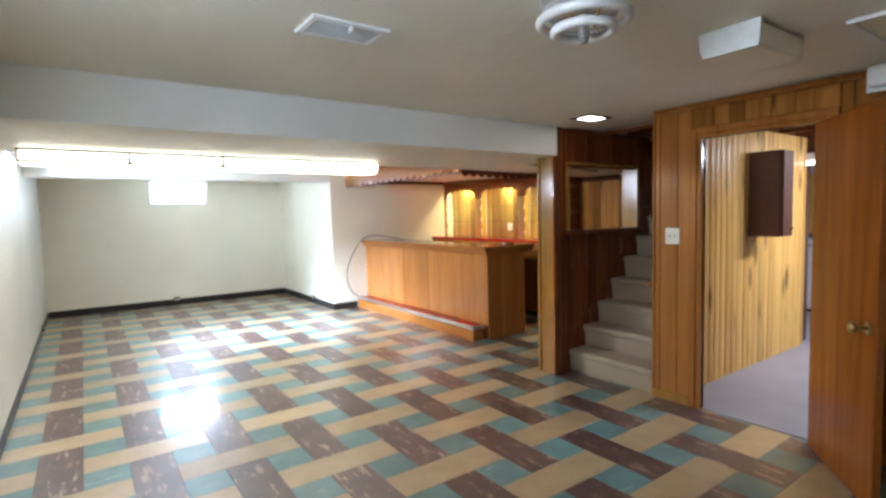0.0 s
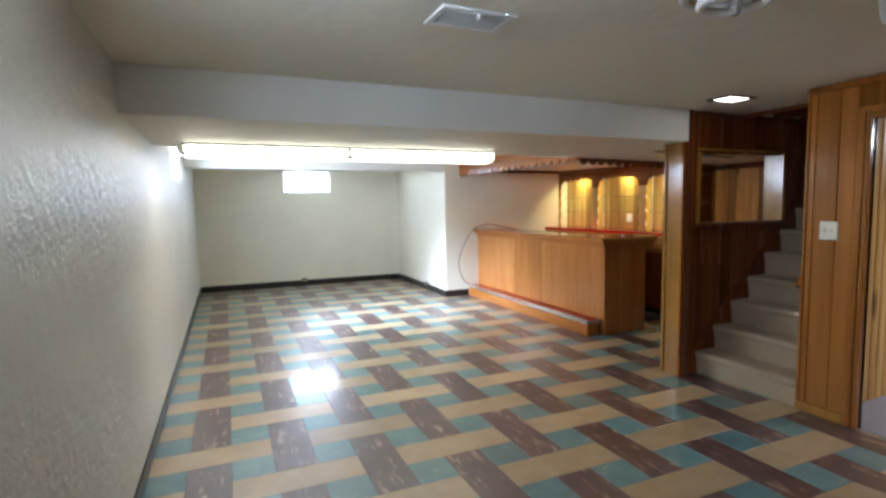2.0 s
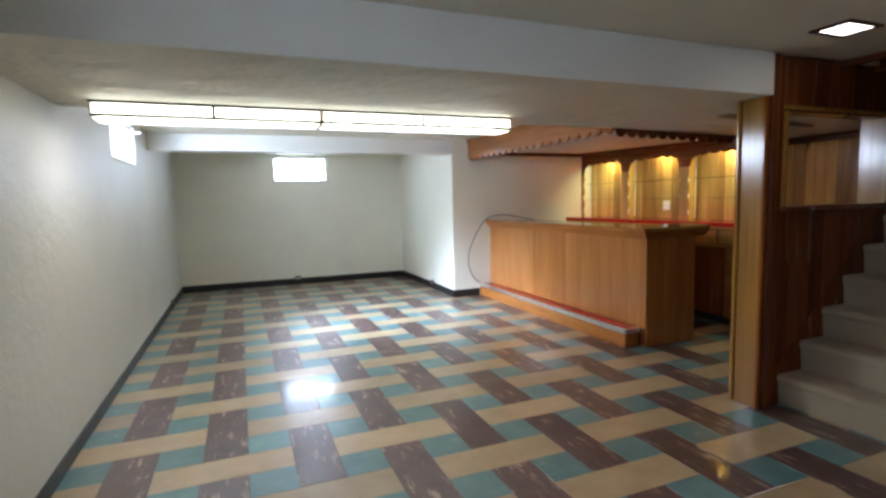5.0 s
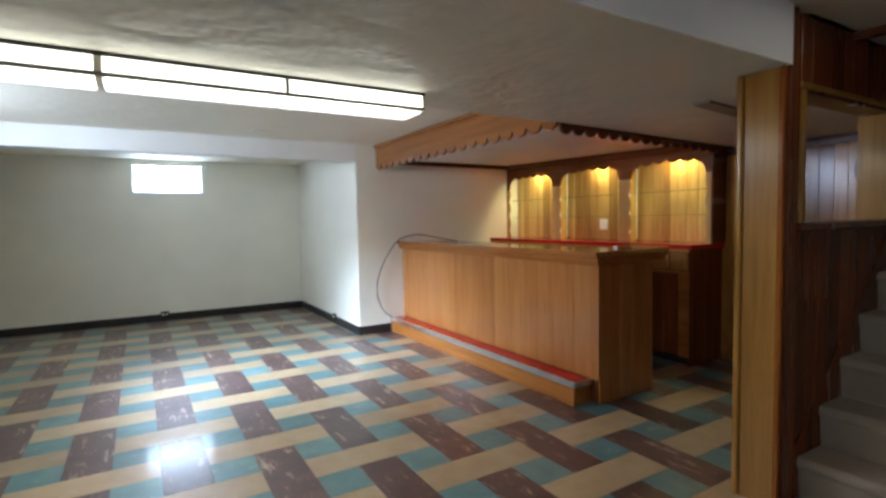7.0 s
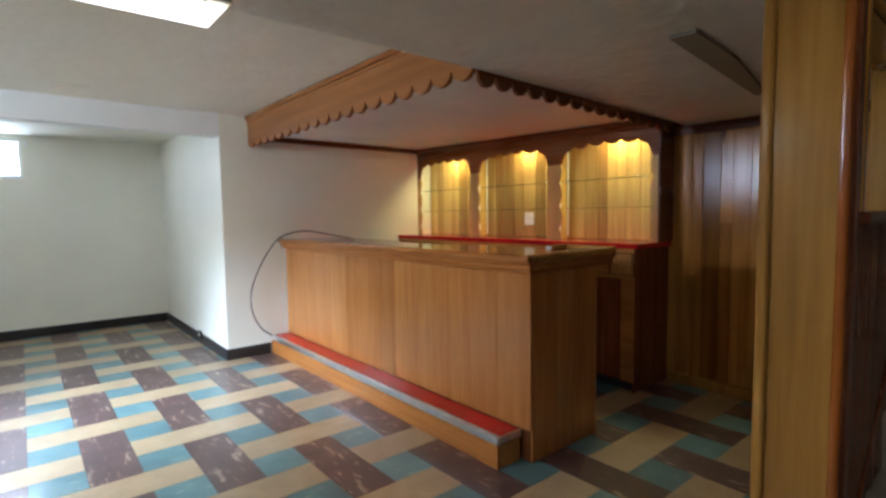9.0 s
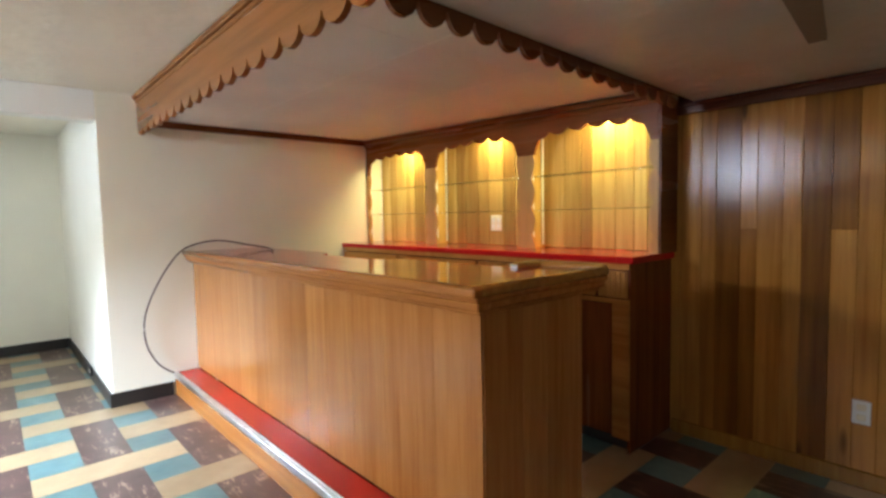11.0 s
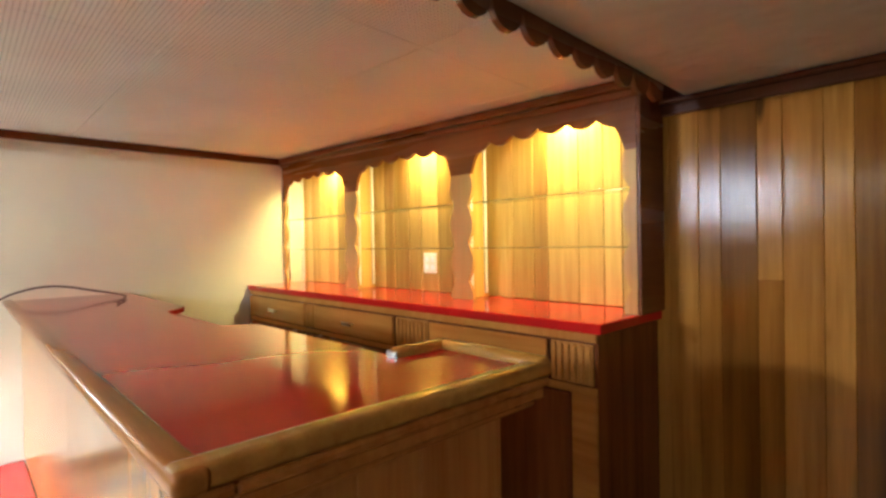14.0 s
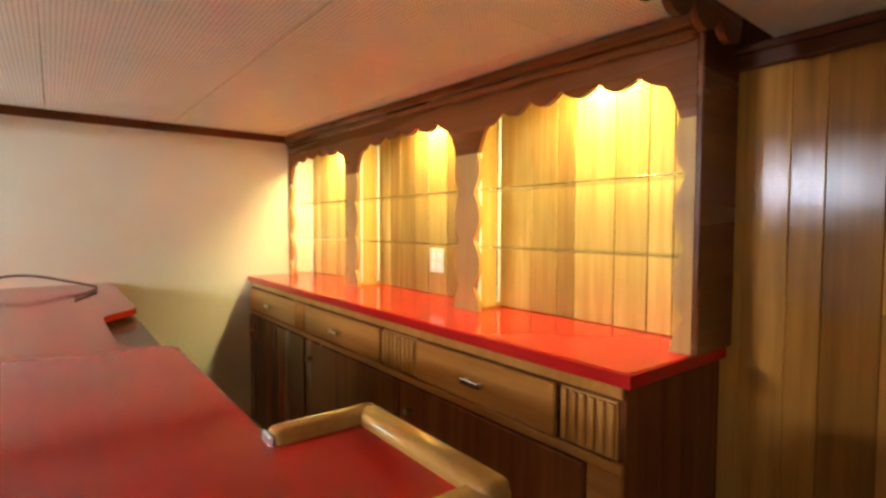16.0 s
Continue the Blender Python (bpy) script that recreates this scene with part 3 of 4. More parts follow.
part("rail", sweep([(4.70, 3.235, 0.84), (4.75, 3.235, 0.90), (6.9, 3.235, 2.97)], 0.022, 10), M_DOORW, rail, "", True)
for hx in (4.9, 5.9):
    part("bracket", cyl(0.008, 0.13, pose(hx, 3.175, 1.04 + (hx - 4.9) * 0.963, 90)), M_BRASS, rail)


# ---- ceiling fittings ----
strip = thing("fluorescent_fixture", "long lit fluorescent fixture with white side diffusers under the soffit", "ceiling light")
part("housing", boxes([(0.63, 3.21, 5.045, 5.275, 1.937, Z_SOFFIT - 0.001)], 0.003), M_SLOT, strip, "dark metal back plate")
for a, b in ((0.645, 1.24), (1.252, 1.846), (1.876, 2.53), (2.542, 3.195)):
    for y0, y1, z0, z1 in ((5.052, 5.058, 1.880, 1.934), (5.262, 5.268, 1.880, 1.934), (5.07, 5.25, 1.853, 1.858)):
        part("diffuser", box(a, b, y0, y1, z0, z1, 0.002), M_TUBE if z1 < 1.87 else M_TUBESIDE, strip, "glowing white diffuser")
for ry in (5.047, 5.253):
    part("lower_rail", box(0.635, 3.205, ry, ry + 0.02, 1.864, 1.880, 0.002), M_DULLGREY, strip, "dull grey lower rail")
for dx in (1.246, 2.536):
    for dy in (5.046, 5.266):
        part("divider", box(dx - 0.009, dx + 0.009, dy, dy + 0.008, 1.880, 1.935, 0.002), M_DULLGREY, strip)
for ex in (0.633, 1.848, 3.196):
    part("end_cap", box(ex, ex + (0.026 if 1 < ex < 3 else 0.012), 5.048, 5.272, 1.858, 1.936, 0.003), M_IVORY, strip)

lamp = thing("circular_lamp", "unlit ceiling lamp of two circular fluorescent tubes on a dark base", "ceiling light")
LC = (2.42, 2.06)
part("base", cyl(0.12, 0.05, pose(LC[0], LC[1], 2.174), 0.15, 32), M_METAL, lamp, "dull metal canopy", True)
part("stem", cyl(0.02, 0.08, pose(LC[0], LC[1], 2.11)), M_METAL, lamp)
for r, z in ((0.15, 2.13), (0.10, 2.095)):
    part("tube", ring(r, 0.016, pose(LC[0], LC[1], z)), M_WHITE, lamp, "white circular tube", True)
for a in (0, 2.1, 4.2):
    part("clip", sweep([(LC[0], LC[1], 2.15), (LC[0] + 0.10 * math.cos(a), LC[1] + 0.10 * math.sin(a), 2.10), (LC[0] + 0.15 * math.cos(a), LC[1] + 0.15 * math.sin(a), 2.13)], 0.005, 6), M_BRASS, lamp)
part("finial", cyl(0.012, 0.022, pose(LC[0], LC[1], 2.062), 0.02), M_DULLGREY, lamp)

vent = thing("ceiling_register", "white enamelled metal air register in the ceiling", "air vent")
vent.matrix_world = pose(1.83, 2.76, Z_CEIL)
part("frame", boxes([(-0.16, 0.16, -0.10, -0.075, -0.012, 0), (-0.16, 0.16, 0.075, 0.10, -0.012, 0), (-0.16, -0.135, -0.075, 0.075, -0.012, 0), (0.135, 0.16, -0.075, 0.075, -0.012, 0)], 0.003), M_WHITE, vent)
part("backing", box(-0.135, 0.135, -0.075, 0.075, -0.003, -0.001), M_WHITE, vent)
for k in range(9):
    bmv = box(-0.132, 0.132, -0.007, 0.007, -0.001, 0.001)
    bmesh.ops.transform(bmv, matrix=pose(0, -0.066 + 0.0165 * k, -0.008, 38), verts=bmv.verts)
    part("slat", bmv, M_WHITE, vent)
part("lever", box(-0.004, 0.004, -0.09, -0.06, -0.03, -0.012, 0.001), M_WHITE, vent)

box_lamp = thing("ceiling_duct_box", "white painted sheet-metal box hung under the ceiling", "duct box")
box_lamp.matrix_world = pose(3.13, 1.91, Z_CEIL)
part("front", outline([(-0.125, -0.002), (0.125, -0.002), (0.115, -0.08), (0.10, -0.108), (-0.115, -0.108), (-0.122, -0.08)], lambda u, v, w: (w, u, v), 0.02), M_WHITE, box_lamp, "white front plate")
part("body", box(0.02, 0.42, -0.11, 0.108, -0.10, -0.002, 0.014, None, 2), M_CEIL, box_lamp)
part("curved_end", cyl(0.11, 0.088, pose(0.42, -0.001, -0.048), None, 24), M_CEIL, box_lamp, "", True)
part("seam_strip", box(0.2, 0.75, 0.15, 0.165, -0.01, -0.002, 0.002), M_WHITE, box_lamp)
wb = thing("ceiling_junction_box", "white rounded box high on the wood wall", "junction box")
part("body", box(4.40, 4.494, 1.62, 1.80, 2.085, 2.196, 0.02, None, 3), M_WHITE, wb)
part("collar", box(4.494, 4.5, 1.60, 1.82, 2.07, 2.198, 0.002), M_WHITE, wb)
hatch = thing("access_hatch", "white painted access panel in the ceiling", "hatch")
hatch.matrix_world = pose(3.75, 1.35, Z_CEIL, 0, 0, 0)
part("panel", box(-0.25, 0.25, -0.25, 0.25, -0.012, -0.002, 0.003), M_CEIL, hatch)
part("edge", boxes([(-0.27, 0.27, -0.27, -0.25, -0.02, -0.002), (-0.27, 0.27, 0.25, 0.27, -0.02, -0.002), (-0.27, -0.25, -0.25, 0.25, -0.02, -0.002), (0.25, 0.27, -0.25, 0.25, -0.02, -0.002)], 0.002), M_WHITE, hatch)

down = thing("recessed_downlight", "lit square recessed ceiling light with a dark trim", "ceiling light")
part("trim", boxes([(4.15, 4.42, 3.40, 3.425, Z_CEIL - 0.012, Z_CEIL - 0.001), (4.15, 4.42, 3.575, 3.60, Z_CEIL - 0.012, Z_CEIL - 0.001),
                    (4.15, 4.18, 3.425, 3.575, Z_CEIL - 0.012, Z_CEIL - 0.001), (4.39, 4.42, 3.425, 3.575, Z_CEIL - 0.012, Z_CEIL - 0.001)], 0.002), M_CABINET, down)
part("lens", box(4.181, 4.389, 3.426, 3.574, Z_CEIL - 0.008, Z_CEIL - 0.001), M_LAMPGLOW, down)

sv = thing("soffit_panel", "long olive-grey access strip under the soffit", "panel")
part("strip", outline([(4.63, 4.55), (4.64, 4.455), (5.08, 4.48), (5.80, 4.60), (5.80, 4.655)], lambda u, v, w: (u, v, soffit_z(u) - 0.014 + w), 0.013), M_OLIVE, sv)
cv = thing("small_ceiling_vent", "small narrow painted vent in the ceiling", "air vent")
part("frame", box(2.92, 3.15, 7.86, 7.93, Z_CEIL - 0.01, Z_CEIL - 0.001, 0.003), M_CEIL, cv)
for k in range(3):
    part("slat", box(2.93, 3.14, 7.868 + 0.02 * k, 7.878 + 0.02 * k, Z_CEIL - 0.014, Z_CEIL - 0.010), M_CEIL, cv)


def base_outlet(x, y, turn):
    o = thing("baseboard_outlet", "dark electrical outlet set on the black baseboard", "outlet", "outlets along the baseboard")
    o.matrix_world = pose(x, y, 0, 0, 0, turn)
    part("box", box(-0.05, 0.05, -0.03, -0.0145, 0.055, 0.135, 0.004), M_BLACK, o)
    for s in (-0.022, 0.022):
        part("socket", cyl(0.015, 0.004, pose(s, -0.031, 0.095, 90), None, 14), M_IVORY, o)


base_outlet(2.22, Y_FAR, 0)
base_outlet(X_JOG, 9.14, -90)
base_outlet(X_LEFT - 0.002, 9.3, 90)


# ---- bar canopy ----
def scallops(u0, u1, count, top, base, drop):
    """an outline that hangs from top, with round tongues between base and base - drop"""
    pts = [(u1, top), (u0, top)]
    w = (u1 - u0) / count
    for i in range(count):
        c = u0 + w * (i + 0.5)
        pts += [(c - w * 0.47 * math.cos(a), base - drop * math.sin(a)) for a in (math.pi * k / 8 for k in range(9))]
    return pts


can = thing("bar_canopy", "brown varnished canopy with scalloped valances over the bar", "canopy")
part("front_valance", outline(scallops(5.325, Y_JOG - 0.002, 19, 2.197, 1.968, 0.056), lambda u, v, w: (4.358 + w, u, v), 0.024), M_VAL, can)
part("front_crown", boxes([(4.335, 4.362, 5.325, Y_JOG - 0.002, 2.165, 2.197), (4.348, 4.362, 5.325, Y_JOG - 0.002, 2.14, 2.165)], 0.006), M_VAL, can)
# end valance and cleat take the darker copy, shade painted in
part("end_valance", outline(scallops(4.382, 6.27, 16, 2.0, 1.935, 0.055), lambda u, v, w: (u, 5.324 + w, v + soffit_z(u) - Z_SOFFIT), 0.018), M_VAL_SHADED, can, "end valance with round tongues, its shade put into the colour")
part("end_cleat", bar_sag(box(4.382, 6.279, 5.343, 5.362, 1.985, 2.03, 0.004)), M_VAL_SHADED, can)
xs = [4.385, 4.93, 5.54, 6.15, 6.279]
ys = [5.345, 5.80, 6.41, 7.02, 7.63, Y_JOG - 0.003]
panels = bmesh.new()
for a, b in zip(xs, xs[1:]):
    for c, d in zip(ys, ys[1:]):
        box(a + 0.0012, b - 0.0012, c + 0.0006, d - 0.0006, 2.035, 2.05, 0.0015, panels)
structure("ceiling_bar", bar_sag(panels), M_ACOUS, "tan perforated panel ceiling over the bar")
structure("trim_bar_wall", boxes([(4.385, 6.28, Y_JOG - 0.022, Y_JOG - 0.002, 1.985, 2.034)], 0.004), M_VAL_SHADED, "dark wood trim under the bar ceiling")

# ---- back bar ----
back = thing("back_bar", "wood back bar cabinet with drawers and fluted panels", "cabinet")
FX = 6.012
part("carcase", box(FX + 0.004, X_BACK - 0.016, 5.47, Y_JOG - 0.002, 0.08, 1.032, 0.003), M_DARK, back)
part("toe_kick", box(FX + 0.05, X_BACK - 0.016, 5.49, Y_JOG - 0.002, 0.005, 0.08), M_SLOT, back)
part("end_panel", box(FX, X_BACK - 0.016, 5.452, 5.47, 0.005, 1.032, 0.003), M_STAIRW, back)
part("top_rail", box(FX - 0.012, FX + 0.004, 5.455, Y_JOG - 0.002, 1.0, 1.032, 0.003), M_FLUTE, back)
part("mid_rail", box(FX - 0.012, FX + 0.004, 5.455, Y_JOG - 0.002, 0.815, 0.842, 0.003), M_DRAWER, back)
part("stile", box(FX - 0.012, FX + 0.004, 5.455, 5.555, 0.08, 0.815, 0.003), M_BARH, back)
for y0, y1 in ((5.655, 6.305), (6.575, 7.35), (7.475, 8.295)):
    d = part("drawer", box(FX - 0.018, FX + 0.003, y0, y1, 0.848, 0.992, 0.005), M_DRAWER, back)
    c = (y0 + y1) / 2
    h = part("pull", box(FX - 0.042, FX - 0.034, c - 0.045, c + 0.045, 0.905, 0.925, 0.003, None, 2), M_CHROME, d, "chrome drawer pull")
    for s in (-0.035, 0.035):
        part("pull_post", box(FX - 0.035, FX - 0.017, c + s - 0.006, c + s + 0.006, 0.909, 0.921, 0.001), M_BRASS, d)
for y0, y1, k in ((5.47, 5.64, 6), (6.325, 6.555, 8), (7.365, 7.46, 4)):
    f = part("fluted_panel", box(FX - 0.006, FX + 0.003, y0, y1, 0.848, 0.992), M_FLUTE, back)
    w = (y1 - y0) / k
    for i in range(k):
        part("flute", box(FX - 0.018, FX - 0.005, y0 + w * i + w * 0.15, y0 + w * i + w * 0.85, 0.852, 0.988, w * 0.2, None, 2), M_FLUTE, f)
for y0, y1 in ((5.56, 6.42), (6.43, 7.345), (7.365, 8.295)):
    d = part("cupboard_door", box(FX - 0.016, FX + 0.003, y0, y1, 0.09, 0.81, 0.004), M_STAIRW, back)
    part("door_pull", cyl(0.012, 0.03, pose(FX - 0.028, y1 - 0.08, 0.72, 0, 90), None, 14), M_BRASS, d)
counter = thing("back_bar_counter", "glossy red laminate counter on the back bar", "countertop")
part("slab", box(5.998, X_BACK - 0.016, 5.438, Y_JOG - 0.002, 1.033, 1.069, 0.002), M_RED, counter)
part("front_edge", box(5.990, 5.997, 5.43, Y_JOG - 0.002, 1.033, 1.068, 0.002), M_RED, counter, "red edge band")
part("end_edge", box(5.997, X_BACK - 0.016, 5.43, 5.437, 1.033, 1.068, 0.002), M_RED, counter, "red edge band")

# ---- niche over the back bar ----
niche = thing("display_niche", "lit wooden display niche with wavy fascia and glass shelves", "display shelf")
NX = 6.28
BAYS = ((8.272, 7.418), (7.298, 6.428), (6.290, 5.478))
ARCH = (0.016, 0.010, -0.006)


def bay_top(y_hi, y_lo, lift):
    """the wavy arch over one bay: rounded shoulders and pointed cusps, highest in the middle"""
    pts = []
    n = 90
    w = y_hi - y_lo
    for i in range(n + 1):
        s = i / n
        shoulder = min(1.0, min(s, 1 - s) / 0.07)
        z = 1.70 + (0.105 + lift) * math.sin(shoulder * math.pi / 2)
        if 0.07 <= s <= 0.93:
            q = (s - 0.07) / 0.86
            z = 1.805 + lift + 0.022 * math.sin(math.pi * q) + 0.032 * (1 - abs(math.sin(math.pi * (5 * q + 0.5))))
        pts.append((y_hi - w * s, z))
    return pts


pts = [(5.435, 2.032), (Y_JOG - 0.002, 2.032), (Y_JOG - 0.002, 1.70)]
for (hi, lo), lift in zip(BAYS, ARCH):
    pts += bay_top(hi, lo, lift)
pts += [(5.435, 1.70)]
part("fascia", bar_sag(outline(pts, lambda u, v, w: (NX + w, u, v), 0.018)), M_FASCIA, niche, "dark wavy-edged fascia board")
part("fascia_crown", bar_sag(boxes([(NX - 0.035, NX - 0.001, 5.435, Y_JOG - 0.002, 1.995, 2.033), (NX - 0.018, NX - 0.001, 5.435, Y_JOG - 0.002, 1.965, 1.995)], 0.006)), M_FASCIA, niche)


def wavy_stile(yc, half, left=True, right=True):
    n = 40
    z0, z1 = 1.070, 1.70
    wave = lambda z: 0.034 * abs(math.cos(math.pi * (z - z0) / 0.19)) - 0.02
    zs = [z0 + (z1 - z0) * i / n for i in range(n + 1)]
    pts = [(yc + half + (wave(z) if left else 0), z) for z in zs] + [(yc - half - (wave(z) if right else 0), z) for z in reversed(zs)]
    return outline(pts, lambda u, v, w: (NX + w, u, v), 0.018)


part("wavy_stile", wavy_stile(7.358, 0.060), M_STILE, niche, "light wavy-edged stile")
part("wavy_stile", wavy_stile(6.359, 0.064), M_STILE, niche, "light wavy-edged stile")
part("wavy_stile", wavy_stile(8.285, 0.022, False, True), M_STILE, niche, "light wavy-edged stile")
part("wavy_stile", wavy_stile(5.457, 0.022, True, False), M_STILE, niche, "light wavy-edged stile")
part("end_panel", box(NX - 0.002, X_BACK - 0.016, 5.417, 5.434, 1.070, 2.033, 0.003), M_VAL_SHADED, niche, "dark end panel")
part("back_panel", box(6.472, X_BACK - 0.016, 5.436, Y_JOG - 0.003, 1.070, 2.03), M_DARK, niche)
part("top_board", box(NX + 0.02, 6.47, 5.436, Y_JOG - 0.003, 1.985, 2.03), M_POST, niche)
for yc in (7.358, 6.355):
    part("partition", box(NX + 0.019, 6.46, yc - 0.01, yc + 0.01, 1.070, 1.985), M_BACKPLANK, niche)
for yc in (8.30, 7.347, 6.344):
    for px in (6.325, 6.435):
        part("shelf_standard", box(px, px + 0.014, yc - 0.012, yc - 0.001, 1.09, 1.95, 0.001), M_WHITE, niche, "white slotted shelf standard")
for hi, lo in BAYS:
    for z in (1.325, 1.555):
        a, b = hi + 0.06 if hi < 8 else hi + 0.04, lo - 0.06 if lo > 5.6 else lo - 0.04
        sh = part("glass_shelf", box(6.312, 6.452, b, a, z, z + 0.006, 0.001), M_SHELF, niche, "clear glass shelf with green edge")
        sh.visible_shadow = False
    c = (hi + lo) / 2
    lm = part("lamp_holder", cyl(0.02, 0.03, pose(6.40, c - 0.06, 1.968), None, 14), M_WHITE, niche)
    bm = bmesh.new()
    bmesh.ops.create_uvsphere(bm, u_segments=14, v_segments=10, radius=0.022, matrix=pose(6.40, c - 0.06, 1.935))
    part("bulb", bm, M_NICHEGLOW, lm, "glowing warm bulb", True)
seams = [Y_JOG - 0.004, 8.17, 8.06, 7.93, 7.80, 7.66, 7.53, 7.40, 7.235, 7.13, 6.985, 6.87, 6.72, 6.60, 6.47, 6.345, 6.17, 6.042, 5.96, 5.793, 5.67, 5.585, 5.437]
for hi, lo in zip(seams, seams[1:]):
    dark_one = lo in (5.96, 7.13)
    part("plank", box(6.461, 6.471, lo + 0.0015, hi - 0.0015, 1.071, 1.984, 0.002), M_BACKDARK if dark_one else M_BACKPLANK, niche, "darker heartwood plank" if dark_one else "")

no = thing("wall_outlet", "ivory duplex outlet and switch plate on niche planks", "outlet")
part("plate", box(6.452, 6.460, 6.735, 6.845, 1.18, 1.30, 0.003), M_IVORY, no)
for oy in (6.763, 6.817):
    for oz in (1.215, 1.262):
        part("socket", box(6.449, 6.453, oy - 0.014, oy + 0.014, oz - 0.014, oz + 0.014, 0.003), M_WHITE, no)

po = thing("wall_outlet", "white duplex outlet low on plank panelling", "outlet")
part("plate", box(6.478, 6.4865, 4.53, 4.60, 0.30, 0.412, 0.003), M_WHITE, po)
for oz in (0.332, 0.38):
    part("socket", box(6.475, 6.479, 4.548, 4.582, oz - 0.014, oz + 0.014, 0.003), M_IVORY, po)

# ---- bar ----
bar = thing("home_bar", "orange-brown veneered home bar with moulded edge", "bar")
BX, BY = 4.68, 5.262
part("core", box(BX + 0.012, 5.21, BY + 0.012, Y_JOG - 0.003, 0.006, 1.03), M_DARK, bar)
y = BY
rng = random.Random(9)
while y < Y_JOG - 0.01:
    w = rng.choice((0.19, 0.24, 0.30))
    y2 = min(y + w, Y_JOG - 0.003)
    part("front_board", box(BX, BX + 0.012, y + 0.0004, y2 - 0.0004, 0.174, 1.03, 0.001), M_BAR, bar)
    y = y2
x = BX + 0.0125
while x < 5.25:
    x2 = min(x + rng.choice((0.14, 0.2)), 5.26)
    part("end_board", box(x + 0.0004, x2 - 0.0004, BY, BY + 0.012, 0.006, 1.03, 0.001), M_BAR, bar)
    x = x2
for d, z0, z1 in ((0.035, 0.988, 1.004), (0.052, 1.004, 1.032), (0.064, 1.032, 1.050)):
    part("moulding", boxes([(BX - d, BX + 0.0, BY - d * 0.75, Y_JOG - 0.003, z0, z1), (BX, 5.315 + d, BY - d * 0.75, BY - 0.001, z0, z1)], 0.005), M_BARH, bar)

top = thing("bar_counter", "glossy red laminate bar top with rounded wooden rim", "countertop")
TX0, TY0 = 4.645, 5.262
edge = [(TX0, TY0), (5.362, TY0), (5.362, 5.545), (5.212, 5.545), (5.212, 6.33), (5.19, 6.375), (5.15, 6.395), (5.105, 6.42), (5.085, 6.50), (5.082, 6.95),
        (5.092, 7.03), (5.12, 7.07), (5.19, 7.15), (5.212, 7.19), (5.212, Y_JOG - 0.003), (TX0, Y_JOG - 0.003)]
part("laminate", outline(edge, lambda u, v, w: (u, v, 1.047 + w), 0.026), M_RED, top)


part("front_rim", box(4.602, 4.65, 5.215, Y_JOG - 0.003, 1.047, 1.082, 0.012, None, 4), M_BARH, top, "", True)
part("end_rim", box(4.604, 5.402, 5.222, 5.27, 1.047, 1.084, 0.012, None, 4), M_RAIL, top, "", True)
part("back_rim", box(5.352, 5.404, 5.224, 5.588, 1.047, 1.094, 0.016, None, 4), M_RAIL, top, "", True)
part("return_rim", box(5.205, 5.402, 5.538, 5.59, 1.047, 1.094, 0.016, None, 4), M_RAIL, top, "", True)
part("rim_cap", box(5.200, 5.207, 5.544, 5.584, 1.052, 1.088, 0.003), M_METAL, top, "bright worn rail end")

step = thing("foot_step", "low wooden footrest step with red top and aluminium nosing", "step")
part("riser", box(4.512, 4.53, 5.335, Y_JOG - 0.016, 0.0, 0.135, 0.002), M_BARH, step)
part("end_riser", box(4.53, BX - 0.001, 5.335, 5.352, 0.0, 0.135, 0.002), M_BARH, step)
part("tread", box(4.516, BX - 0.001, 5.338, Y_JOG - 0.016, 0.14, 0.168, 0.002), M_RED, step, "red laminate tread")
part("nosing", boxes([(4.50, 4.515, 5.322, Y_JOG - 0.016, 0.134, 0.172), (4.515, BX - 0.001, 5.322, 5.337, 0.134, 0.172), (4.515, 4.53, 5.337, Y_JOG - 0.016, 0.1685, 0.172)], 0.003), M_METAL, step, "aluminium edge nosing")

cable = thing("loose_cable", "thin grey-brown cable looping off the bar top", "cable")
cp = smooth_path([(5.02, 7.62, 1.082), (5.12, 7.95, 1.085), (5.0, 8.08, 1.115), (4.83, 8.14, 1.15), (4.68, 8.2, 1.13), (4.56, 8.24, 1.06), (4.42, 8.26, 0.85), (4.33, 8.27, 0.62), (4.33, 8.27, 0.42), (4.40, 8.26, 0.26), (4.495, 8.24, 0.18)])
part("cord", sweep(cp, 0.006, 8), M_CABLE, cable, "", True)

# ---- planks, tiles ----
def plank_run(owner, material, lo, hi, make, seed, widths):
    r = random.Random(seed)
    a = lo
    while a < hi - 0.001:
        b = min(a + r.choice(widths), hi)
        if hi - b < 0.04:
            b = hi
        part("plank", make(a + 0.0015, b - 0.0015), material, owner)
        a = b


wallpanel = bpy.data.objects["wall_bar"]
cuts = [5.452, 5.398, 5.286, 5.208, 5.089, 5.011, 4.896, 4.816, 4.699, 4.60, 4.51, 4.40, 4.31, 4.20, SW1]
for k, (a, b) in enumerate(zip(cuts, cuts[1:])):
    if k in (4, 8):
        part("plank", box(X_BACK - 0.014, X_BACK + 0.011, b + 0.0003, a - 0.0003, 1.204, ZB - 0.003, 0.002), M_PANEL, wallpanel)
        part("plank", box(X_BACK - 0.014, X_BACK + 0.011, b + 0.0003, a - 0.0003, 0.005, 1.203, 0.002), M_PANEL, wallpanel)
    else:
        part("plank", box(X_BACK - 0.014, X_BACK + 0.011, b + 0.0003, a - 0.0003, 0.005, ZB - 0.003, 0.002), M_PANEL, wallpanel)
ws = bpy.data.objects["wall_stairs"]
W = (0.10, 0.13, 0.16)
plank_run(ws, M_STAIRW, 4.432, OX0 - 0.022, lambda a, b: box(a, b, SW0, SW0 + 0.019, 0, Z_CEIL - 0.003, 0.003), 1, W)
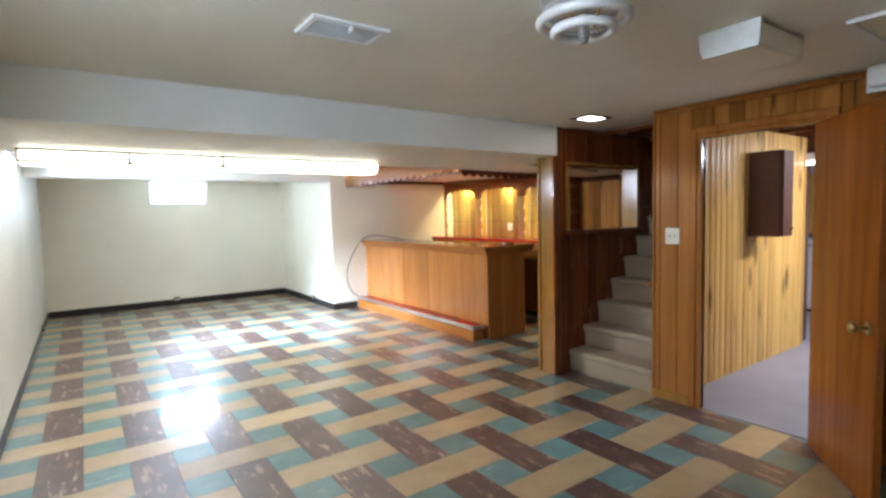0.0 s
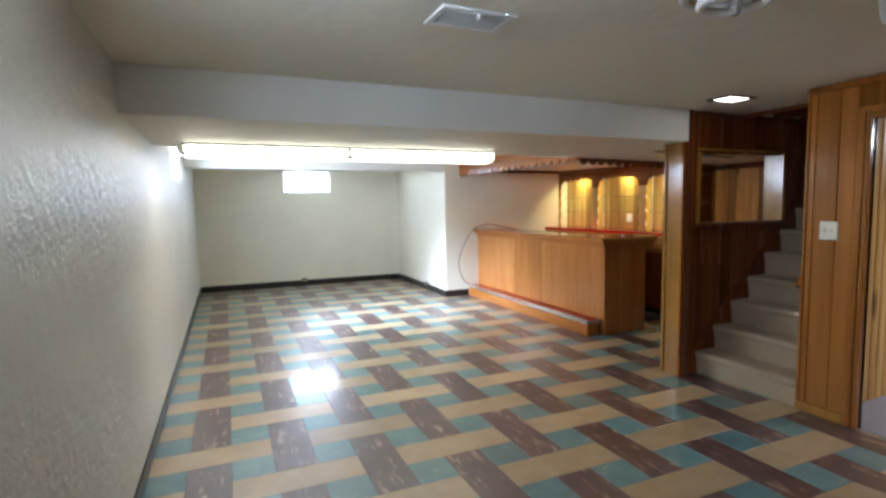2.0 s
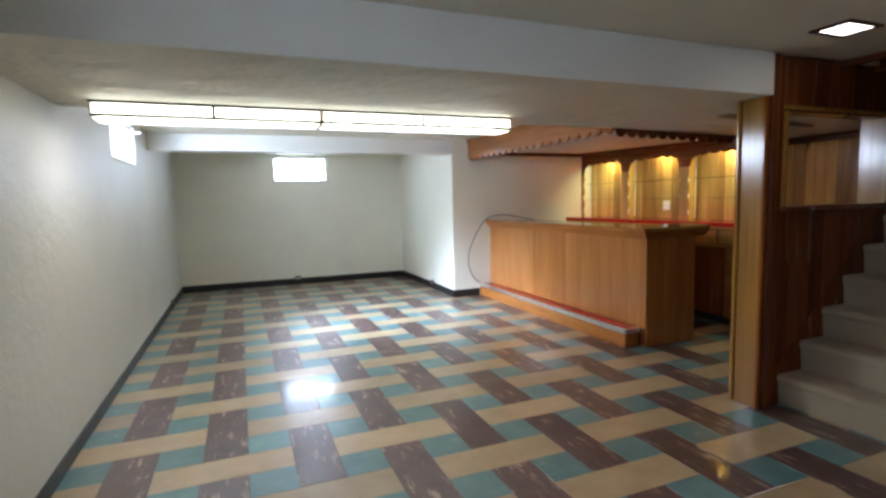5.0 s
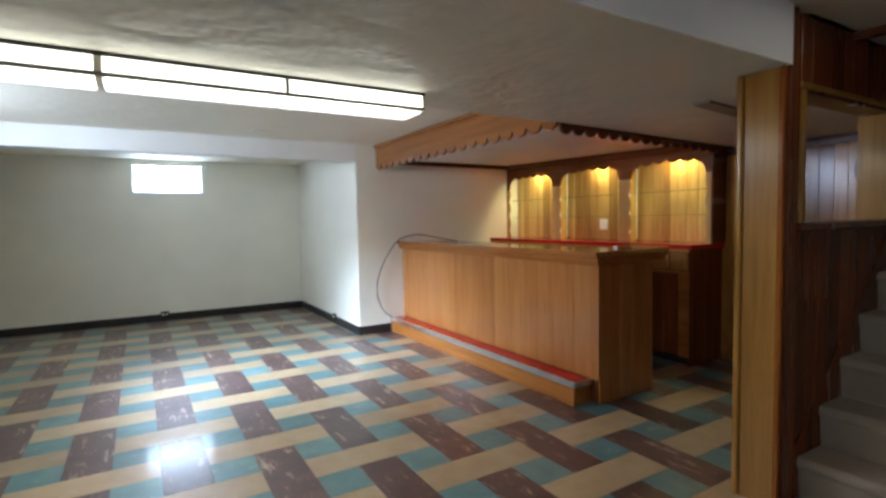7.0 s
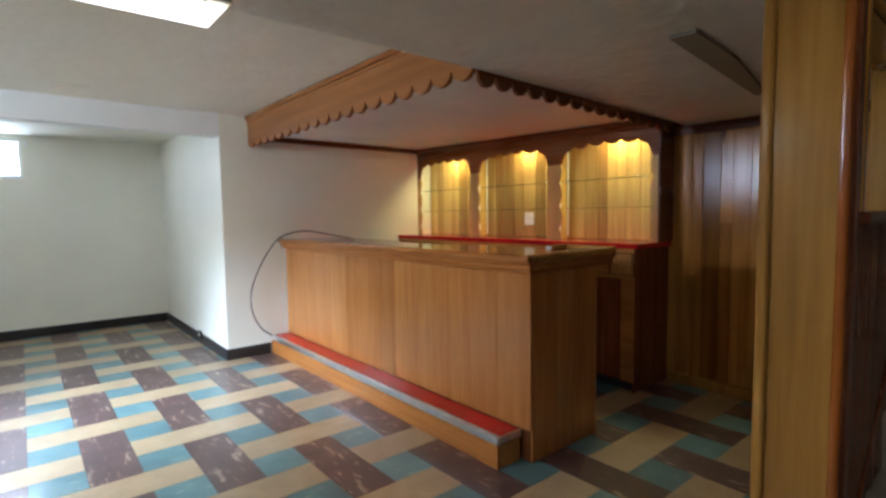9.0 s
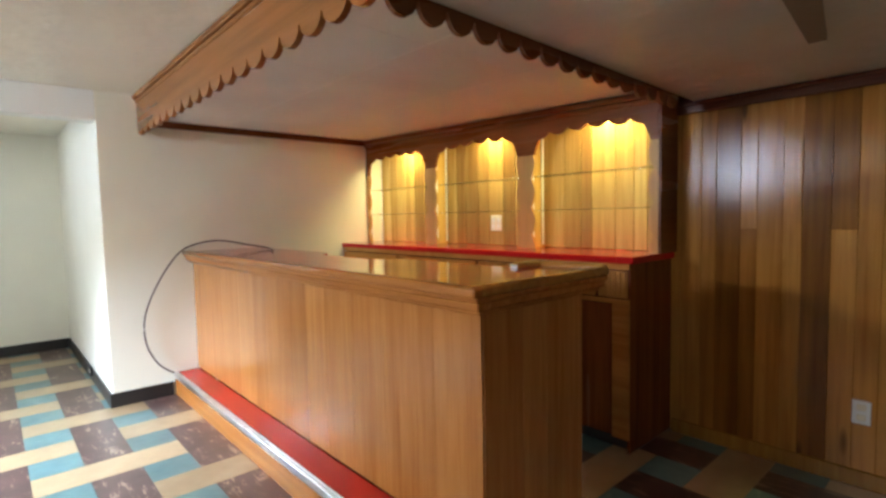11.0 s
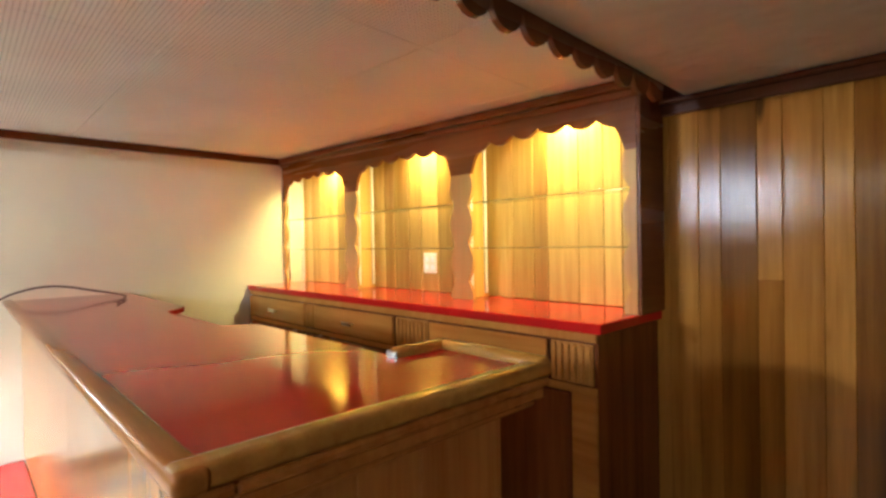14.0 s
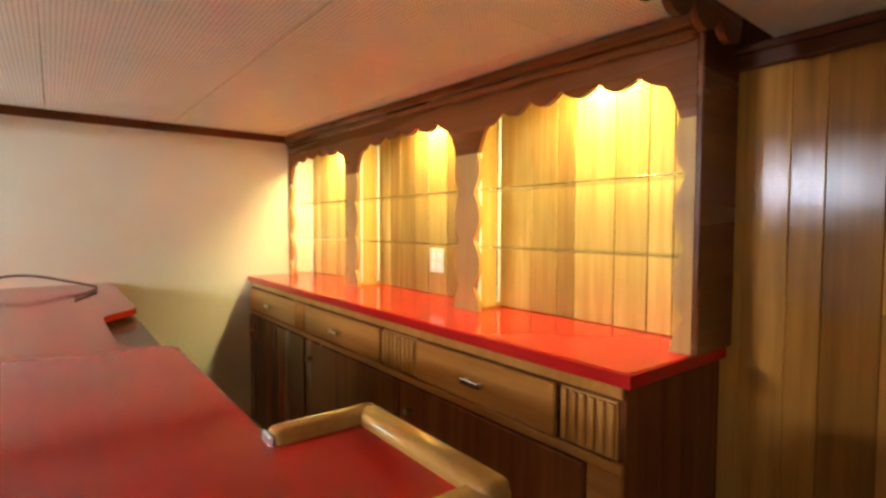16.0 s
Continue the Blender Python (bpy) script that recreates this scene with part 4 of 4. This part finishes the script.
plank_run(ws, M_STAIRW, OX0 - 0.02, OX1 + 0.02, lambda a, b: box(a, b, SW0, SW0 + 0.019, 0, OZ0 - 0.036, 0.003), 2, W)
plank_run(ws, M_STAIRW, OX0 - 0.02, OX1 + 0.02, lambda a, b: box(a, b, SW0, SW0 + 0.019, OZ1 + 0.036, Z_CEIL - 0.003, 0.003), 3, W)
plank_run(ws, M_STAIRW, OX1 + 0.022, 7.1, lambda a, b: box(a, b, SW0, SW0 + 0.019, 0, 3.4, 0.003), 4, W)
wr = bpy.data.objects["wall_right"]
plank_run(wr, M_CASING, DY1 + 0.078, 3.099, lambda a, b: box(X_RIGHT, X_RIGHT + 0.019, a, b, 0, Z_CEIL - 0.003, 0.003), 6, (0.10, 0.14))
plank_run(wr, M_PANEL, DY0 - 0.077, DY1 + 0.077, lambda a, b: box(X_RIGHT, X_RIGHT + 0.019, a, b, DZ + 0.077, Z_CEIL - 0.003, 0.003), 7, W)
plank_run(wr, M_PANEL, Y_NEAR, DY0 - 0.079, lambda a, b: box(X_RIGHT, X_RIGHT + 0.019, a, b, 0, Z_CEIL - 0.003, 0.003), 8, W)


def pine_board(a, b):
    """a half-round log-cabin board: a bowed face with a small bead at each edge"""
    w = b - a
    face = [(a + w * k / 10, 2.985 - 0.013 * math.sin(math.pi * k / 10) ** 0.6) for k in range(11)]
    return outline([(b, 3.029), (a, 3.029)] + face, lambda u, v, t: (u, v, 0.008 + t), 2.142)


plank_run(wr, M_PINE, X_RIGHT + 0.056, 7.06, pine_board, 10, (0.085, 0.10, 0.125))

# floor tiles: runs of three brown, crossed by runs of three tan, teal squares between
OX, OY = 2.924, 4.671


TILE_MESHES = {}


def tile_mesh(name, w, d, material):
    """a tile w by d metres, its corner at the origin; alike tiles share one mesh"""
    key = (name, round(w, 3), round(d, 3))
    if key not in TILE_MESHES:
        g = 0.0006
        bm = box(g, w - g, g, d - g, -0.004, 0.0)
        bmesh.ops.bevel(bm, geom=[e for e in bm.edges if all(v.co.z > -0.001 for v in e.verts)], offset=0.0009, segments=1, affect='EDGES')
        me = bpy.data.meshes.new(name)
        bm.to_mesh(me)
        bm.free()
        me.materials.append(material)
        TILE_MESHES[key] = me
    return TILE_MESHES[key]


def lay(name, material, i, j, ni, nj):
    """one tile at a step of the pattern, cut where it meets the walls"""
    x0, y0 = OX + TILE * i, OY + TILE * j
    x1, y1 = x0 + TILE * ni, y0 + TILE * nj
    right = X_RIGHT + 0.02 if (y0 + y1) / 2 < 3.1 else X_BACK
    if y0 > Y_JOG:
        right = X_JOG
    x0, x1, y0, y1 = max(x0, X_LEFT), min(x1, right), max(y0, Y_NEAR), min(y1, Y_FAR)
    if x1 - x0 < 0.01 or y1 - y0 < 0.01:
        return
    o = new("tile", tile_mesh(name, x1 - x0, y1 - y0, material))
    o.location = (x0, y0, 0)
    o.parent = floor


for m in range(-8, 10):
    i, odd = 2 * m, m % 2
    for n in range(-7, 8):
        j = 4 * n - 2 * odd
        lay("brown_tile", M_BROWN, i, j, 1, 3)
        lay("tan_tile", M_TAN, i - 1, j - 1, 3, 1)
        lay("teal_tile", M_TEAL, i + 1, 4 * n, 1, 1)
        lay("teal_tile", M_TEAL, i + 1, 4 * n + 2, 1, 1)
